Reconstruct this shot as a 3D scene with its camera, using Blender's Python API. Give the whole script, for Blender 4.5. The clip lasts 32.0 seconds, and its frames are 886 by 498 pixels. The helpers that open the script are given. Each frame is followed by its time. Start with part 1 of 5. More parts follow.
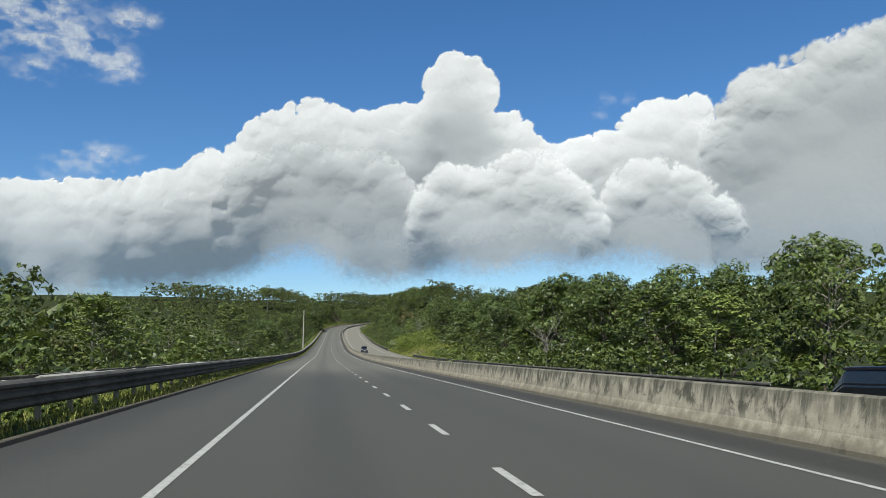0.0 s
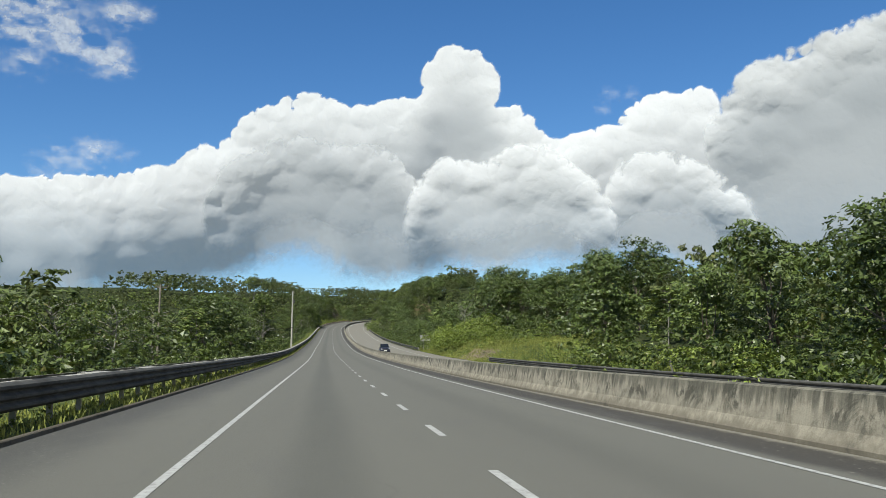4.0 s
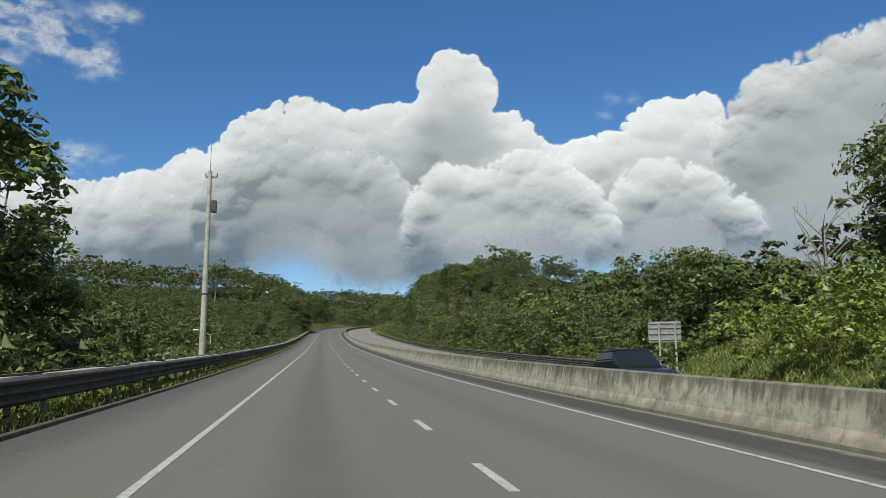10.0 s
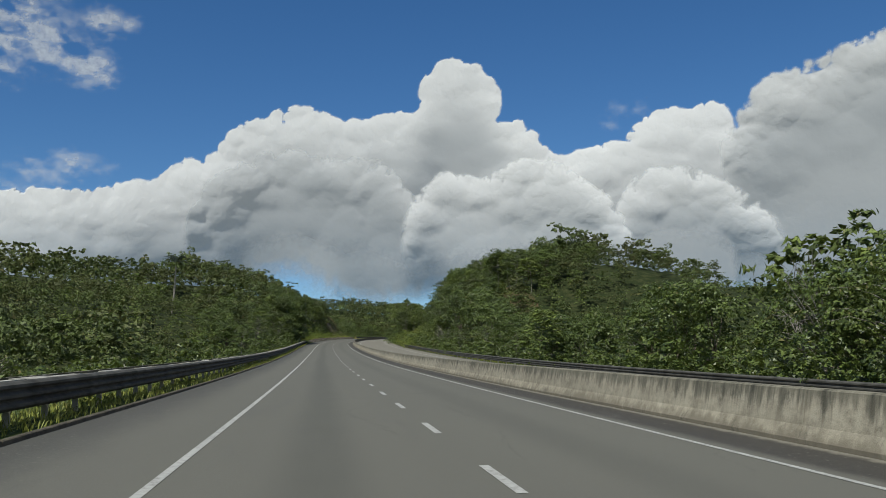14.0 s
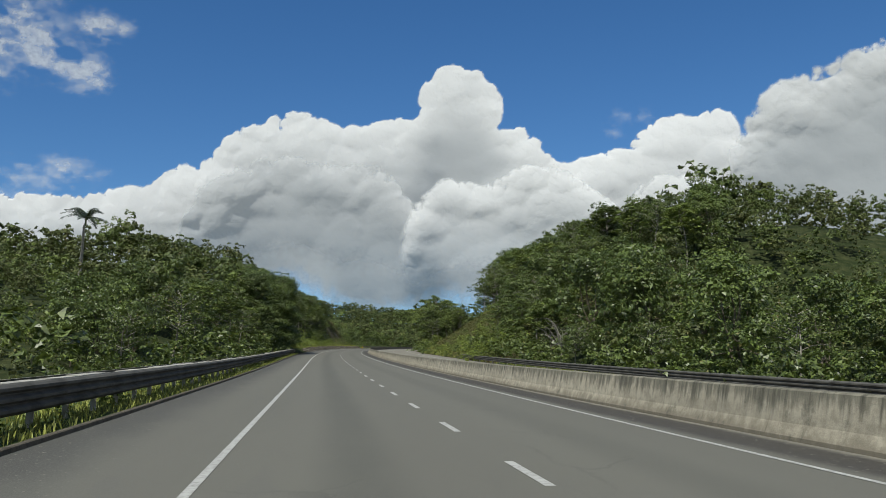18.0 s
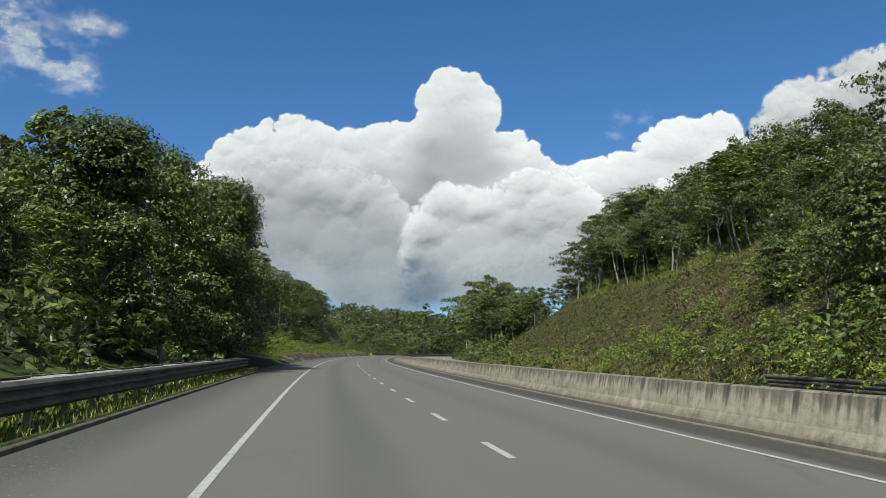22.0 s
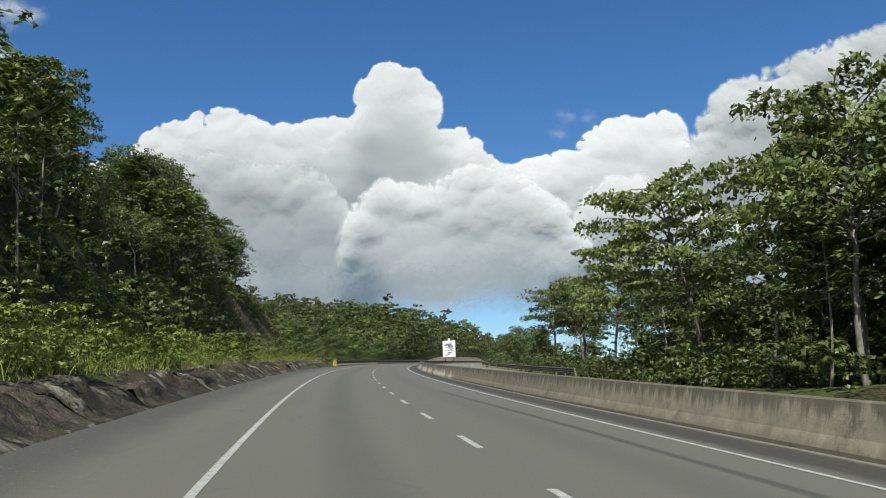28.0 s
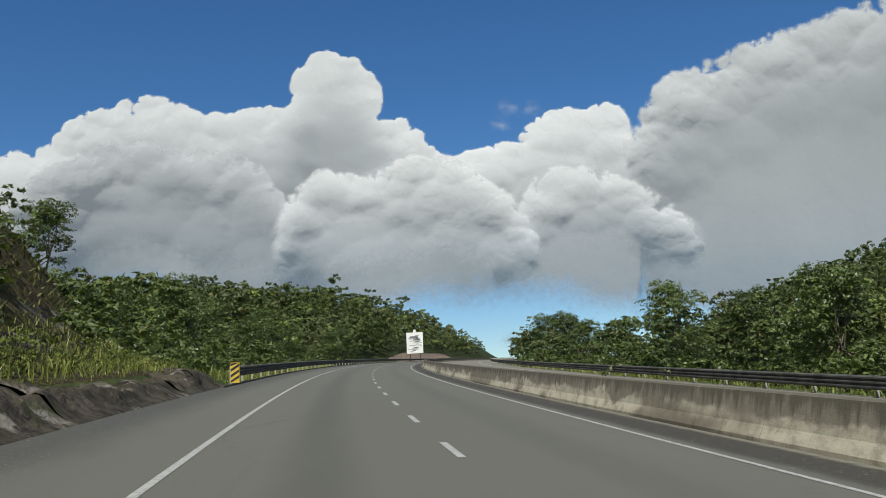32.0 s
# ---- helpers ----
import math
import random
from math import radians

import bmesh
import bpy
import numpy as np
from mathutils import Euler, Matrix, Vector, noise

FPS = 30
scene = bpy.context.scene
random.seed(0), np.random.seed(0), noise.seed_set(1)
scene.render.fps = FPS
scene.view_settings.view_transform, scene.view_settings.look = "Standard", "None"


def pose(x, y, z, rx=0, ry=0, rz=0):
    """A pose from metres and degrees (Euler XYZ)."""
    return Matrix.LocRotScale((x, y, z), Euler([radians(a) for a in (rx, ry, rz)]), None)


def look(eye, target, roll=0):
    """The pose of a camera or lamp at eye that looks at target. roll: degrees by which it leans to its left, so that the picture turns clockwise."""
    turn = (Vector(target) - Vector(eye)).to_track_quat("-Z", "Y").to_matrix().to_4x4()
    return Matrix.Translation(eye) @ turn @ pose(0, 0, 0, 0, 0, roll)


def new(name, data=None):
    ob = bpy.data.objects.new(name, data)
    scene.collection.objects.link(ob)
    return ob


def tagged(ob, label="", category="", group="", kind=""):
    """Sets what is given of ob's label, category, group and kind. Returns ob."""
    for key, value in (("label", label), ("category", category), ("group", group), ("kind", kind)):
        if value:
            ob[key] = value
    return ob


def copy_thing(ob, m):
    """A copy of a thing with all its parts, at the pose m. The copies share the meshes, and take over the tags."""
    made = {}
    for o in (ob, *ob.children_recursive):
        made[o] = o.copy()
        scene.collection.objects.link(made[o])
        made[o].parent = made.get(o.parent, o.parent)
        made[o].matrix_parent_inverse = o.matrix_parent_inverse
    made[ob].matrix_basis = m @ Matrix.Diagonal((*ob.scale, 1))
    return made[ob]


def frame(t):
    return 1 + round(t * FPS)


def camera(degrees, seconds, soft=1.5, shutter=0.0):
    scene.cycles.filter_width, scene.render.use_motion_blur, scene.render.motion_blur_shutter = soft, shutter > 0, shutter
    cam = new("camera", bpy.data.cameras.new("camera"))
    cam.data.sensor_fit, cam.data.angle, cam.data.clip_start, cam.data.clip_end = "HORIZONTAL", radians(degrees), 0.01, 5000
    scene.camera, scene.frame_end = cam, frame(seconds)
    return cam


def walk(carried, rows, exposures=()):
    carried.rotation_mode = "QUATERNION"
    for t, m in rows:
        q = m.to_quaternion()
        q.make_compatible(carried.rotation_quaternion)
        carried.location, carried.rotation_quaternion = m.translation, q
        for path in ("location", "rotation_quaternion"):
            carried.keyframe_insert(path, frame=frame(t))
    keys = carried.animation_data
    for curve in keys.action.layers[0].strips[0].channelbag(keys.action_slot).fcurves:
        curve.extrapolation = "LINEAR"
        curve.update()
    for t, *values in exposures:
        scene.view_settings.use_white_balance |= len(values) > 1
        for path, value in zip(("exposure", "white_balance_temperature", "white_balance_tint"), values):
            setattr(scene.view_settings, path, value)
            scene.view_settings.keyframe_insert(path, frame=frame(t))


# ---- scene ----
# The road's line: s runs along the edge line of the left-hand carriageway, l to its right, in metres
KNOT = 35.0
BEND = [-0.15, -0.05, 0.03, 0.03, 0.18, 0.03, -0.17, 0.08, 0.22, 0.07, -0.11, 0.06, 0.12, 0.01, 0.08, 0.42, 0.58, 0.74, 0.95, 1.04, 0.9, 0.95, 1.02, 1.06, 1.09, 1.11, 1.07, 0.92, 0.69, 0.45, 0.27, 0.13, 0.02, -0.01, -0.01, -0.0, 0.0]
GRADE = [1.48, 1.18, 1.16, 1.25, 1.43, 1.85, 2.24, 3.06, 3.71, 4.19, 4.47, 4.91, 5.54, 5.95, 6.37, 6.58, 6.53, 6.4, 6.37, 6.21, 5.98, 5.76, 5.59, 5.4, 5.2, 5.01, 4.81, 4.63, 4.44, 4.27, 4.11, 3.94, 3.79, 3.63, 3.47, 3.32, 3.16]
BANK = [1.41, 1.06, 0.63, 0.74, 1.17, 2.34, 2.17, 1.91, 1.73, 1.64]
STEP = 2.0
SD = np.arange(-20.0, 1241.0, STEP)
KS = -20.0 + KNOT * np.arange(len(BEND))
_k = np.interp(SD, KS, BEND) * 1e-3
_g = np.interp(SD, KS, GRADE) * 0.01
_i0 = 10


def _run(v):
    w = np.concatenate([[0.0], np.cumsum((v[1:] + v[:-1]) / 2 * STEP)])
    return w - w[_i0]


PSI = _run(_k)
RX, RY, RZ = _run(np.sin(PSI)), _run(np.cos(PSI)), _run(_g)


def heading(s):
    return np.interp(s, SD, PSI)


def axis(s):
    """The edge line at s, going straight on beyond both ends."""
    s = np.asarray(s, float)
    lo, hi = np.minimum(s - SD[0], 0), np.maximum(s - SD[-1], 0)
    x = np.interp(s, SD, RX) + lo * math.sin(PSI[0]) + hi * math.sin(PSI[-1])
    y = np.interp(s, SD, RY) + lo * math.cos(PSI[0]) + hi * math.cos(PSI[-1])
    return x, y, np.interp(s, SD, RZ)


def bank(s):
    return np.radians(np.interp(s, -20.0 + 140.0 * np.arange(len(BANK)), BANK))


def onroad(s, l, h=0.0):
    """World points on the carriageway's plane: s along, l across, h above."""
    s, l = np.broadcast_arrays(np.asarray(s, float), np.asarray(l, float))
    x, y, z = axis(s)
    p, b = heading(s), bank(s)
    return np.stack([x + np.cos(p) * l, y - np.sin(p) * l, z - np.sin(b) * l + h], -1)


# ---- camera ----
cam = camera(54.0, 32.0, soft=0.65)
# seconds, metres along, metres across, heading to the right, upward tilt, lean
ROWS = [
    (0.0, 0.00, 1.60, 7.97, 7.27, -1.01),
    (0.5, 10.90, 1.61, 8.03, 7.24, -1.05),
    (1.0, 21.81, 1.63, 8.12, 7.26, -1.09),
    (1.5, 32.70, 1.65, 8.16, 7.23, -1.13),
    (2.0, 43.59, 1.67, 8.17, 7.26, -1.17),
    (2.5, 54.48, 1.69, 8.16, 7.27, -1.20),
    (3.0, 65.36, 1.70, 8.16, 7.27, -1.22),
    (3.5, 76.24, 1.69, 8.15, 7.27, -1.22),
    (5.5, 119.68, 1.63, 8.18, 7.37, -1.10),
    (6.0, 130.53, 1.61, 8.19, 7.45, -1.07),
    (6.5, 141.37, 1.60, 8.27, 7.53, -1.04),
    (7.0, 152.21, 1.60, 8.33, 7.61, -1.02),
    (7.5, 163.01, 1.61, 8.41, 7.68, -1.02),
    (8.0, 173.80, 1.63, 8.53, 7.78, -1.02),
    (8.5, 184.60, 1.66, 8.58, 7.85, -1.03),
    (9.0, 195.39, 1.68, 8.64, 7.92, -1.04),
    (9.5, 206.18, 1.71, 8.66, 7.96, -1.06),
    (10.0, 216.98, 1.74, 8.70, 8.07, -1.07),
    (10.5, 227.77, 1.76, 8.73, 8.22, -1.07),
    (11.0, 238.56, 1.77, 8.80, 8.41, -1.07),
    (11.5, 249.41, 1.77, 8.84, 8.55, -1.07),
    (12.0, 260.26, 1.77, 8.86, 8.63, -1.06),
    (12.5, 271.11, 1.77, 8.85, 8.69, -1.05),
    (13.0, 281.96, 1.76, 8.83, 8.80, -1.04),
    (13.5, 292.81, 1.75, 8.78, 8.90, -1.03),
    (14.0, 303.66, 1.73, 8.75, 9.02, -1.01),
    (14.5, 314.48, 1.69, 8.71, 9.11, -0.99),
    (16.5, 357.64, 1.42, 8.74, 9.51, -0.88),
    (17.0, 368.40, 1.36, 8.81, 9.62, -0.86),
    (17.5, 379.14, 1.30, 8.90, 9.74, -0.84),
    (18.0, 389.87, 1.26, 8.95, 9.80, -0.83),
    (18.5, 400.54, 1.24, 9.03, 9.94, -0.83),
    (19.0, 411.19, 1.23, 9.07, 10.02, -0.83),
    (19.5, 421.83, 1.23, 9.09, 10.10, -0.84),
    (20.0, 432.46, 1.23, 9.15, 10.23, -0.86),
    (20.5, 443.07, 1.22, 9.15, 10.26, -0.87),
    (21.0, 453.67, 1.21, 9.18, 10.31, -0.89),
    (21.5, 464.03, 1.18, 9.28, 10.28, -0.91),
    (22.0, 474.36, 1.14, 9.33, 10.27, -0.92),
    (22.5, 484.67, 1.10, 9.34, 10.25, -0.94),
    (23.0, 494.94, 1.06, 9.53, 10.36, -0.97),
    (23.5, 505.19, 1.03, 9.68, 10.42, -1.00),
    (24.0, 515.42, 1.01, 9.88, 10.47, -1.04),
    (24.5, 525.63, 1.00, 10.17, 10.50, -1.08),
    (25.0, 535.82, 1.00, 10.57, 10.51, -1.13),
    (25.5, 545.99, 1.01, 10.97, 10.53, -1.18),
    (27.5, 586.36, 1.14, 12.98, 10.45, -1.48),
    (28.0, 596.39, 1.20, 13.61, 10.44, -1.58),
    (28.5, 606.61, 1.28, 14.11, 10.37, -1.70),
    (29.0, 616.81, 1.36, 14.61, 10.32, -1.83),
    (29.5, 626.98, 1.45, 15.10, 10.23, -1.97),
    (30.0, 637.13, 1.54, 15.67, 10.20, -2.10),
    (30.5, 647.49, 1.62, 16.27, 10.16, -2.21),
    (31.0, 657.82, 1.70, 16.79, 10.11, -2.32),
    (31.5, 668.14, 1.78, 17.31, 10.09, -2.43),
    (32.0, 678.42, 1.85, 17.72, 10.05, -2.53),
]
EYE = 1.37


def eye_row(t, s, l, yaw, tilt, lean):
    e = Vector(onroad(s, l, EYE).tolist())
    a, b = radians(yaw), radians(tilt)
    way = Vector((math.sin(a) * math.cos(b), math.cos(a) * math.cos(b), math.sin(b)))
    return t, look(e, e + way * 10, lean)


EXPOSURES = [(t, e + 0.45, 6230, 5) for t, e in ((0, -0.1), (2, -0.02), (4, 0.0), (9, -0.05), (11, -0.45), (12, -0.52), (13, -0.5), (14.5, -0.45), (17, -0.34), (20, -0.2), (24, -0.05), (28, -0.1), (31, -0.24), (32, -0.36))]
walk(cam, [eye_row(*r) for r in ROWS], EXPOSURES)

# ---- sky and sun ----
SUN_TO = Vector((-0.311, -0.539, 0.783)).normalized()
world = bpy.data.worlds.new("sky")
scene.world = world
world.use_nodes = True
wn, wl = world.node_tree.nodes, world.node_tree.links
wn.clear()
sky = wn.new("ShaderNodeTexSky")
sky.sky_type, sky.sun_disc = "NISHITA", False
sky.sun_elevation = math.asin(SUN_TO.z)
sky.sun_rotation = math.atan2(SUN_TO.x, SUN_TO.y)
sky.altitude, sky.air_density, sky.dust_density, sky.ozone_density = 400, 1.0, 0.0, 4.0
bg = wn.new("ShaderNodeBackground")
bg.inputs["Strength"].default_value = 0.088
wo = wn.new("ShaderNodeOutputWorld")
deep = wn.new("ShaderNodeHueSaturation")
deep.inputs["Hue"].default_value, deep.inputs["Saturation"].default_value = 0.504, 1.21
wl.new(sky.outputs[0], deep.inputs["Color"])
# broken cumulus added round the unseen sky, to make the blue fill light neutral
way = wn.new("ShaderNodeTexCoord")
puffs = wn.new("ShaderNodeTexNoise")
puffs.inputs["Scale"].default_value, puffs.inputs["Detail"].default_value = 2.6, 7.0
wl.new(way.outputs["Generated"], puffs.inputs["Vector"])
gaps = wn.new("ShaderNodeMapRange")
gaps.interpolation_type = "SMOOTHSTEP"
gaps.inputs["From Min"].default_value, gaps.inputs["From Max"].default_value = 0.46, 0.58
wl.new(puffs.outputs["Fac"], gaps.inputs["Value"])
split = wn.new("ShaderNodeSeparateXYZ")
wl.new(way.outputs["Generated"], split.inputs[0])
rear = wn.new("ShaderNodeMapRange")
rear.inputs["From Min"].default_value, rear.inputs["From Max"].default_value = 0.45, 0.15
wl.new(split.outputs[1], rear.inputs["Value"])
both = wn.new("ShaderNodeMath")
both.operation = "MULTIPLY"
wl.new(gaps.outputs[0], both.inputs[0])
wl.new(rear.outputs[0], both.inputs[1])
fill_clouds = wn.new("ShaderNodeMix")
fill_clouds.data_type = "RGBA"
fill_clouds.inputs[7].default_value = (7.0, 6.9, 6.6, 1.0)
wl.new(both.outputs[0], fill_clouds.inputs[0])
wl.new(deep.outputs[0], fill_clouds.inputs[6])
wl.new(fill_clouds.outputs[2], bg.inputs[0])
wl.new(bg.outputs[0], wo.inputs[0])

sun = new("sun", bpy.data.lights.new("sun", "SUN"))
sun.data.energy, sun.data.angle, sun.data.color = 5.0, radians(0.53), (1.0, 0.94, 0.84)
sun.matrix_world = look(SUN_TO * 100, (0, 0, 0))
scene.view_settings.exposure = 0.0

# ---- materials ----
class Nodes:
    """A material's node tree with short ways to add nodes."""

    def __init__(self, name):
        self.mat = bpy.data.materials.new(name)
        self.mat.use_nodes = True
        self.n, self.l = self.mat.node_tree.nodes, self.mat.node_tree.links
        self.n.clear()
        self.out = self.n.new("ShaderNodeOutputMaterial")

    def put(self, socket, v):
        if isinstance(v, bpy.types.NodeSocket):
            self.l.new(v, socket)
        elif v is not None:
            socket.default_value = v

    def add(self, kind, ins=None, **attrs):
        nd = self.n.new(kind)
        for k, v in attrs.items():
            setattr(nd, k, v)
        for k, v in (ins or {}).items():
            self.put(nd.inputs[k], v)
        return nd

    def math(self, op, a, b=None, c=None, clamp=False):
        nd = self.add("ShaderNodeMath", operation=op, use_clamp=clamp)
        for i, v in enumerate((a, b, c)):
            self.put(nd.inputs[i], v)
        return nd.outputs[0]

    def vmath(self, op, a, b=None):
        nd = self.add("ShaderNodeVectorMath", operation=op)
        self.put(nd.inputs[0], a)
        if b is not None:
            self.put(nd.inputs[1], b)
        return nd.outputs[0]

    def noise(self, vec, scale, detail=4.0, rough=0.55, distort=0.0, colour=False):
        nd = self.add("ShaderNodeTexNoise", {"Vector": vec, "Scale": scale, "Detail": detail, "Roughness": rough, "Distortion": distort})
        return nd.outputs["Color" if colour else "Fac"]

    def smooth(self, v, lo, hi, a=0.0, b=1.0):
        nd = self.add("ShaderNodeMapRange", {"Value": v, "From Min": lo, "From Max": hi, "To Min": a, "To Max": b}, interpolation_type="SMOOTHSTEP")
        return nd.outputs[0]

    def mix(self, f, a, b, blend="MIX"):
        nd = self.add("ShaderNodeMix", data_type="RGBA", blend_type=blend)
        self.put(nd.inputs[0], f)
        self.put(nd.inputs[6], a)
        self.put(nd.inputs[7], b)
        return nd.outputs[2]

    def ramp(self, v, stops):
        nd = self.add("ShaderNodeValToRGB", {"Fac": v})
        e = nd.color_ramp.elements
        while len(e) < len(stops):
            e.new(0.5)
        for el, (p, c) in zip(e, stops):
            el.position, el.color = p, (*c, 1)
        return nd.outputs[0]

    def bump(self, h, strength=0.3, dist=0.02):
        return self.add("ShaderNodeBump", {"Height": h, "Strength": strength, "Distance": dist}).outputs[0]

    def coords(self, which="Object"):
        return self.add("ShaderNodeTexCoord").outputs[which]

    def scaled(self, vec, s):
        return self.vmath("MULTIPLY", vec, s)

    def surface(self, colour, rough=0.7, metal=0.0, normal=None, spec=0.5, translucent=None, amount=0.3):
        b = self.add("ShaderNodeBsdfPrincipled", {"Base Color": colour, "Roughness": rough, "Metallic": metal, "Specular IOR Level": spec, "Normal": normal})
        sh = b.outputs[0]
        if translucent is not None:
            tr = self.add("ShaderNodeBsdfTranslucent", {"Color": translucent})
            sh = self.add("ShaderNodeMixShader", {0: amount, 1: sh, 2: tr.outputs[0]}).outputs[0]
        self.l.new(sh, self.out.inputs[0])
        return self.mat


def rgb(*c):
    return (*c, 1.0)


def asphalt():
    m = Nodes("asphalt")
    uv = m.coords("UV")
    sep = m.add("ShaderNodeSeparateXYZ", {0: uv})
    l, s = sep.outputs[0], sep.outputs[1]
    big = m.noise(m.scaled(uv, (0.5, 0.035, 1)), 1.0, 5.0)
    mid = m.noise(m.scaled(uv, (1.6, 0.4, 1)), 1.0, 6.0, 0.65)
    grain = m.noise(uv, 38.0, 4.0, 0.75)
    base = m.mix(big, rgb(0.082, 0.079, 0.065), rgb(0.111, 0.108, 0.088))
    base = m.mix(m.math("MULTIPLY", mid, 0.35), base, rgb(0.118, 0.113, 0.092))
    # oil-dark strip down the middle of each lane, worn wheel tracks beside it
    wob = m.math("MULTIPLY", m.math("SUBTRACT", m.noise(m.scaled(uv, (0, 0.02, 1)), 1.0, 2.0), 0.5), 0.5)
    for c, amt in ((1.75, 0.62), (5.45, 0.35), (12.6, 0.35), (16.3, 0.5)):
        d = m.math("ABSOLUTE", m.math("SUBTRACT", m.math("ADD", l, wob), c))
        f = m.math("MULTIPLY", m.smooth(d, 0.1, 0.75, 1.0, 0.0), m.math("MULTIPLY", m.smooth(mid, 0.2, 0.75, 0.55, 1.0), amt))
        base = m.mix(f, base, rgb(0.053, 0.053, 0.043))
    # dirty gutter beside the barrier, gravelly outer shoulder
    gut = m.smooth(m.math("ADD", l, m.math("MULTIPLY", mid, 0.35)), 7.55, 7.95)
    gut = m.math("MULTIPLY", gut, m.smooth(l, 8.45, 8.75, 1.0, 0.35))
    base = m.mix(m.math("MULTIPLY", gut, 0.96), base, m.mix(m.noise(uv, 6.0, 6.0, 0.7), rgb(0.011, 0.010, 0.008), rgb(0.045, 0.038, 0.030)))
    left = m.smooth(m.math("SUBTRACT", l, m.math("MULTIPLY", mid, 1.3)), -3.1, -1.7, 1.0, 0.0)
    base = m.mix(m.math("MULTIPLY", left, 0.8), base, m.mix(m.smooth(grain, 0.5, 0.75), rgb(0.035, 0.034, 0.031), rgb(0.14, 0.135, 0.12)))
    # grit: pale stones gathered along both edges
    stones = m.smooth(m.noise(uv, 11.0, 3.0, 0.6), 0.62, 0.70)
    where = m.math("MAXIMUM", m.math("MULTIPLY", gut, 1.0), m.smooth(m.math("SUBTRACT", l, m.math("MULTIPLY", mid, 1.6)), -3.2, -1.4, 1.0, 0.0))
    base = m.mix(m.math("MULTIPLY", m.math("MULTIPLY", stones, where), 0.75), base, rgb(0.27, 0.25, 0.21))
    lip = m.math("MULTIPLY", m.smooth(m.math("ADD", l, m.math("MULTIPLY", m.noise(uv, 3.0, 6.0, 0.75), 0.55)), 8.72, 8.95), 0.8)
    base = m.mix(lip, base, m.mix(m.noise(uv, 9.0, 5.0, 0.7), rgb(0.10, 0.09, 0.07), rgb(0.27, 0.25, 0.20)))
    # patches and scuffs
    patch = m.smooth(m.noise(m.scaled(uv, (0.8, 0.12, 1)), 1.0, 4.0, 0.5, 1.0), 0.63, 0.68)
    base = m.mix(m.math("MULTIPLY", patch, 0.25), base, rgb(0.08, 0.078, 0.07))
    spot = m.smooth(m.noise(uv, 2.3, 2.0), 0.74, 0.79)
    base = m.mix(m.math("MULTIPLY", spot, 0.5), base, rgb(0.145, 0.14, 0.125))
    base = m.mix(m.math("MULTIPLY", m.smooth(grain, 0.35, 0.75), 0.38), base, rgb(0.145, 0.143, 0.128))
    # thin sealed cracks
    wav = m.vmath("ADD", m.scaled(uv, (0.33, 0.11, 1)), m.scaled(m.noise(m.scaled(uv, (0.5, 0.5, 1)), 1.0, 4.0, 0.6, colour=True), (0.35, 0.35, 0)))
    cell = m.add("ShaderNodeTexVoronoi", {"Vector": wav, "Scale": 1.0}, feature="DISTANCE_TO_EDGE").outputs["Distance"]
    crack = m.math("MULTIPLY", m.smooth(cell, 0.002, 0.008, 1.0, 0.0), m.smooth(big, 0.5, 0.62))
    base = m.mix(m.math("MULTIPLY", crack, 0.2), base, rgb(0.03, 0.03, 0.027))
    # one long tyre mark before the bend
    mark = m.math("ABSOLUTE", m.math("SUBTRACT", l, m.smooth(s, 612.0, 634.0, 6.28, 5.82)))
    mark = m.math("MULTIPLY", m.smooth(mark, 0.05, 0.16, 1.0, 0.0), m.math("MULTIPLY", m.smooth(s, 583.0, 592.0), m.smooth(s, 628.0, 634.0, 1.0, 0.0)))
    base = m.mix(m.math("MULTIPLY", mark, 0.55), base, rgb(0.03, 0.03, 0.027))
    # a darker stretch before the first bend: cloud shade put into the asphalt's colour
    cloud_shade = m.smooth(m.math("ADD", s, m.math("MULTIPLY", big, 20.0)), 48.0, 88.0, 0.66, 0.0)
    base = m.mix(cloud_shade, base, rgb(0.026, 0.027, 0.025))
    return m.surface(base, 0.82, normal=m.bump(grain, 0.35, 0.01), spec=0.3)


def paint():
    m = Nodes("road paint")
    uv = m.coords("Object")
    wear = m.noise(uv, 9.0, 6.0, 0.75)
    col = m.mix(m.smooth(wear, 0.42, 0.72), rgb(0.36, 0.36, 0.335), rgb(0.15, 0.145, 0.13))
    return m.surface(col, 0.7, normal=m.bump(wear, 0.2, 0.01))


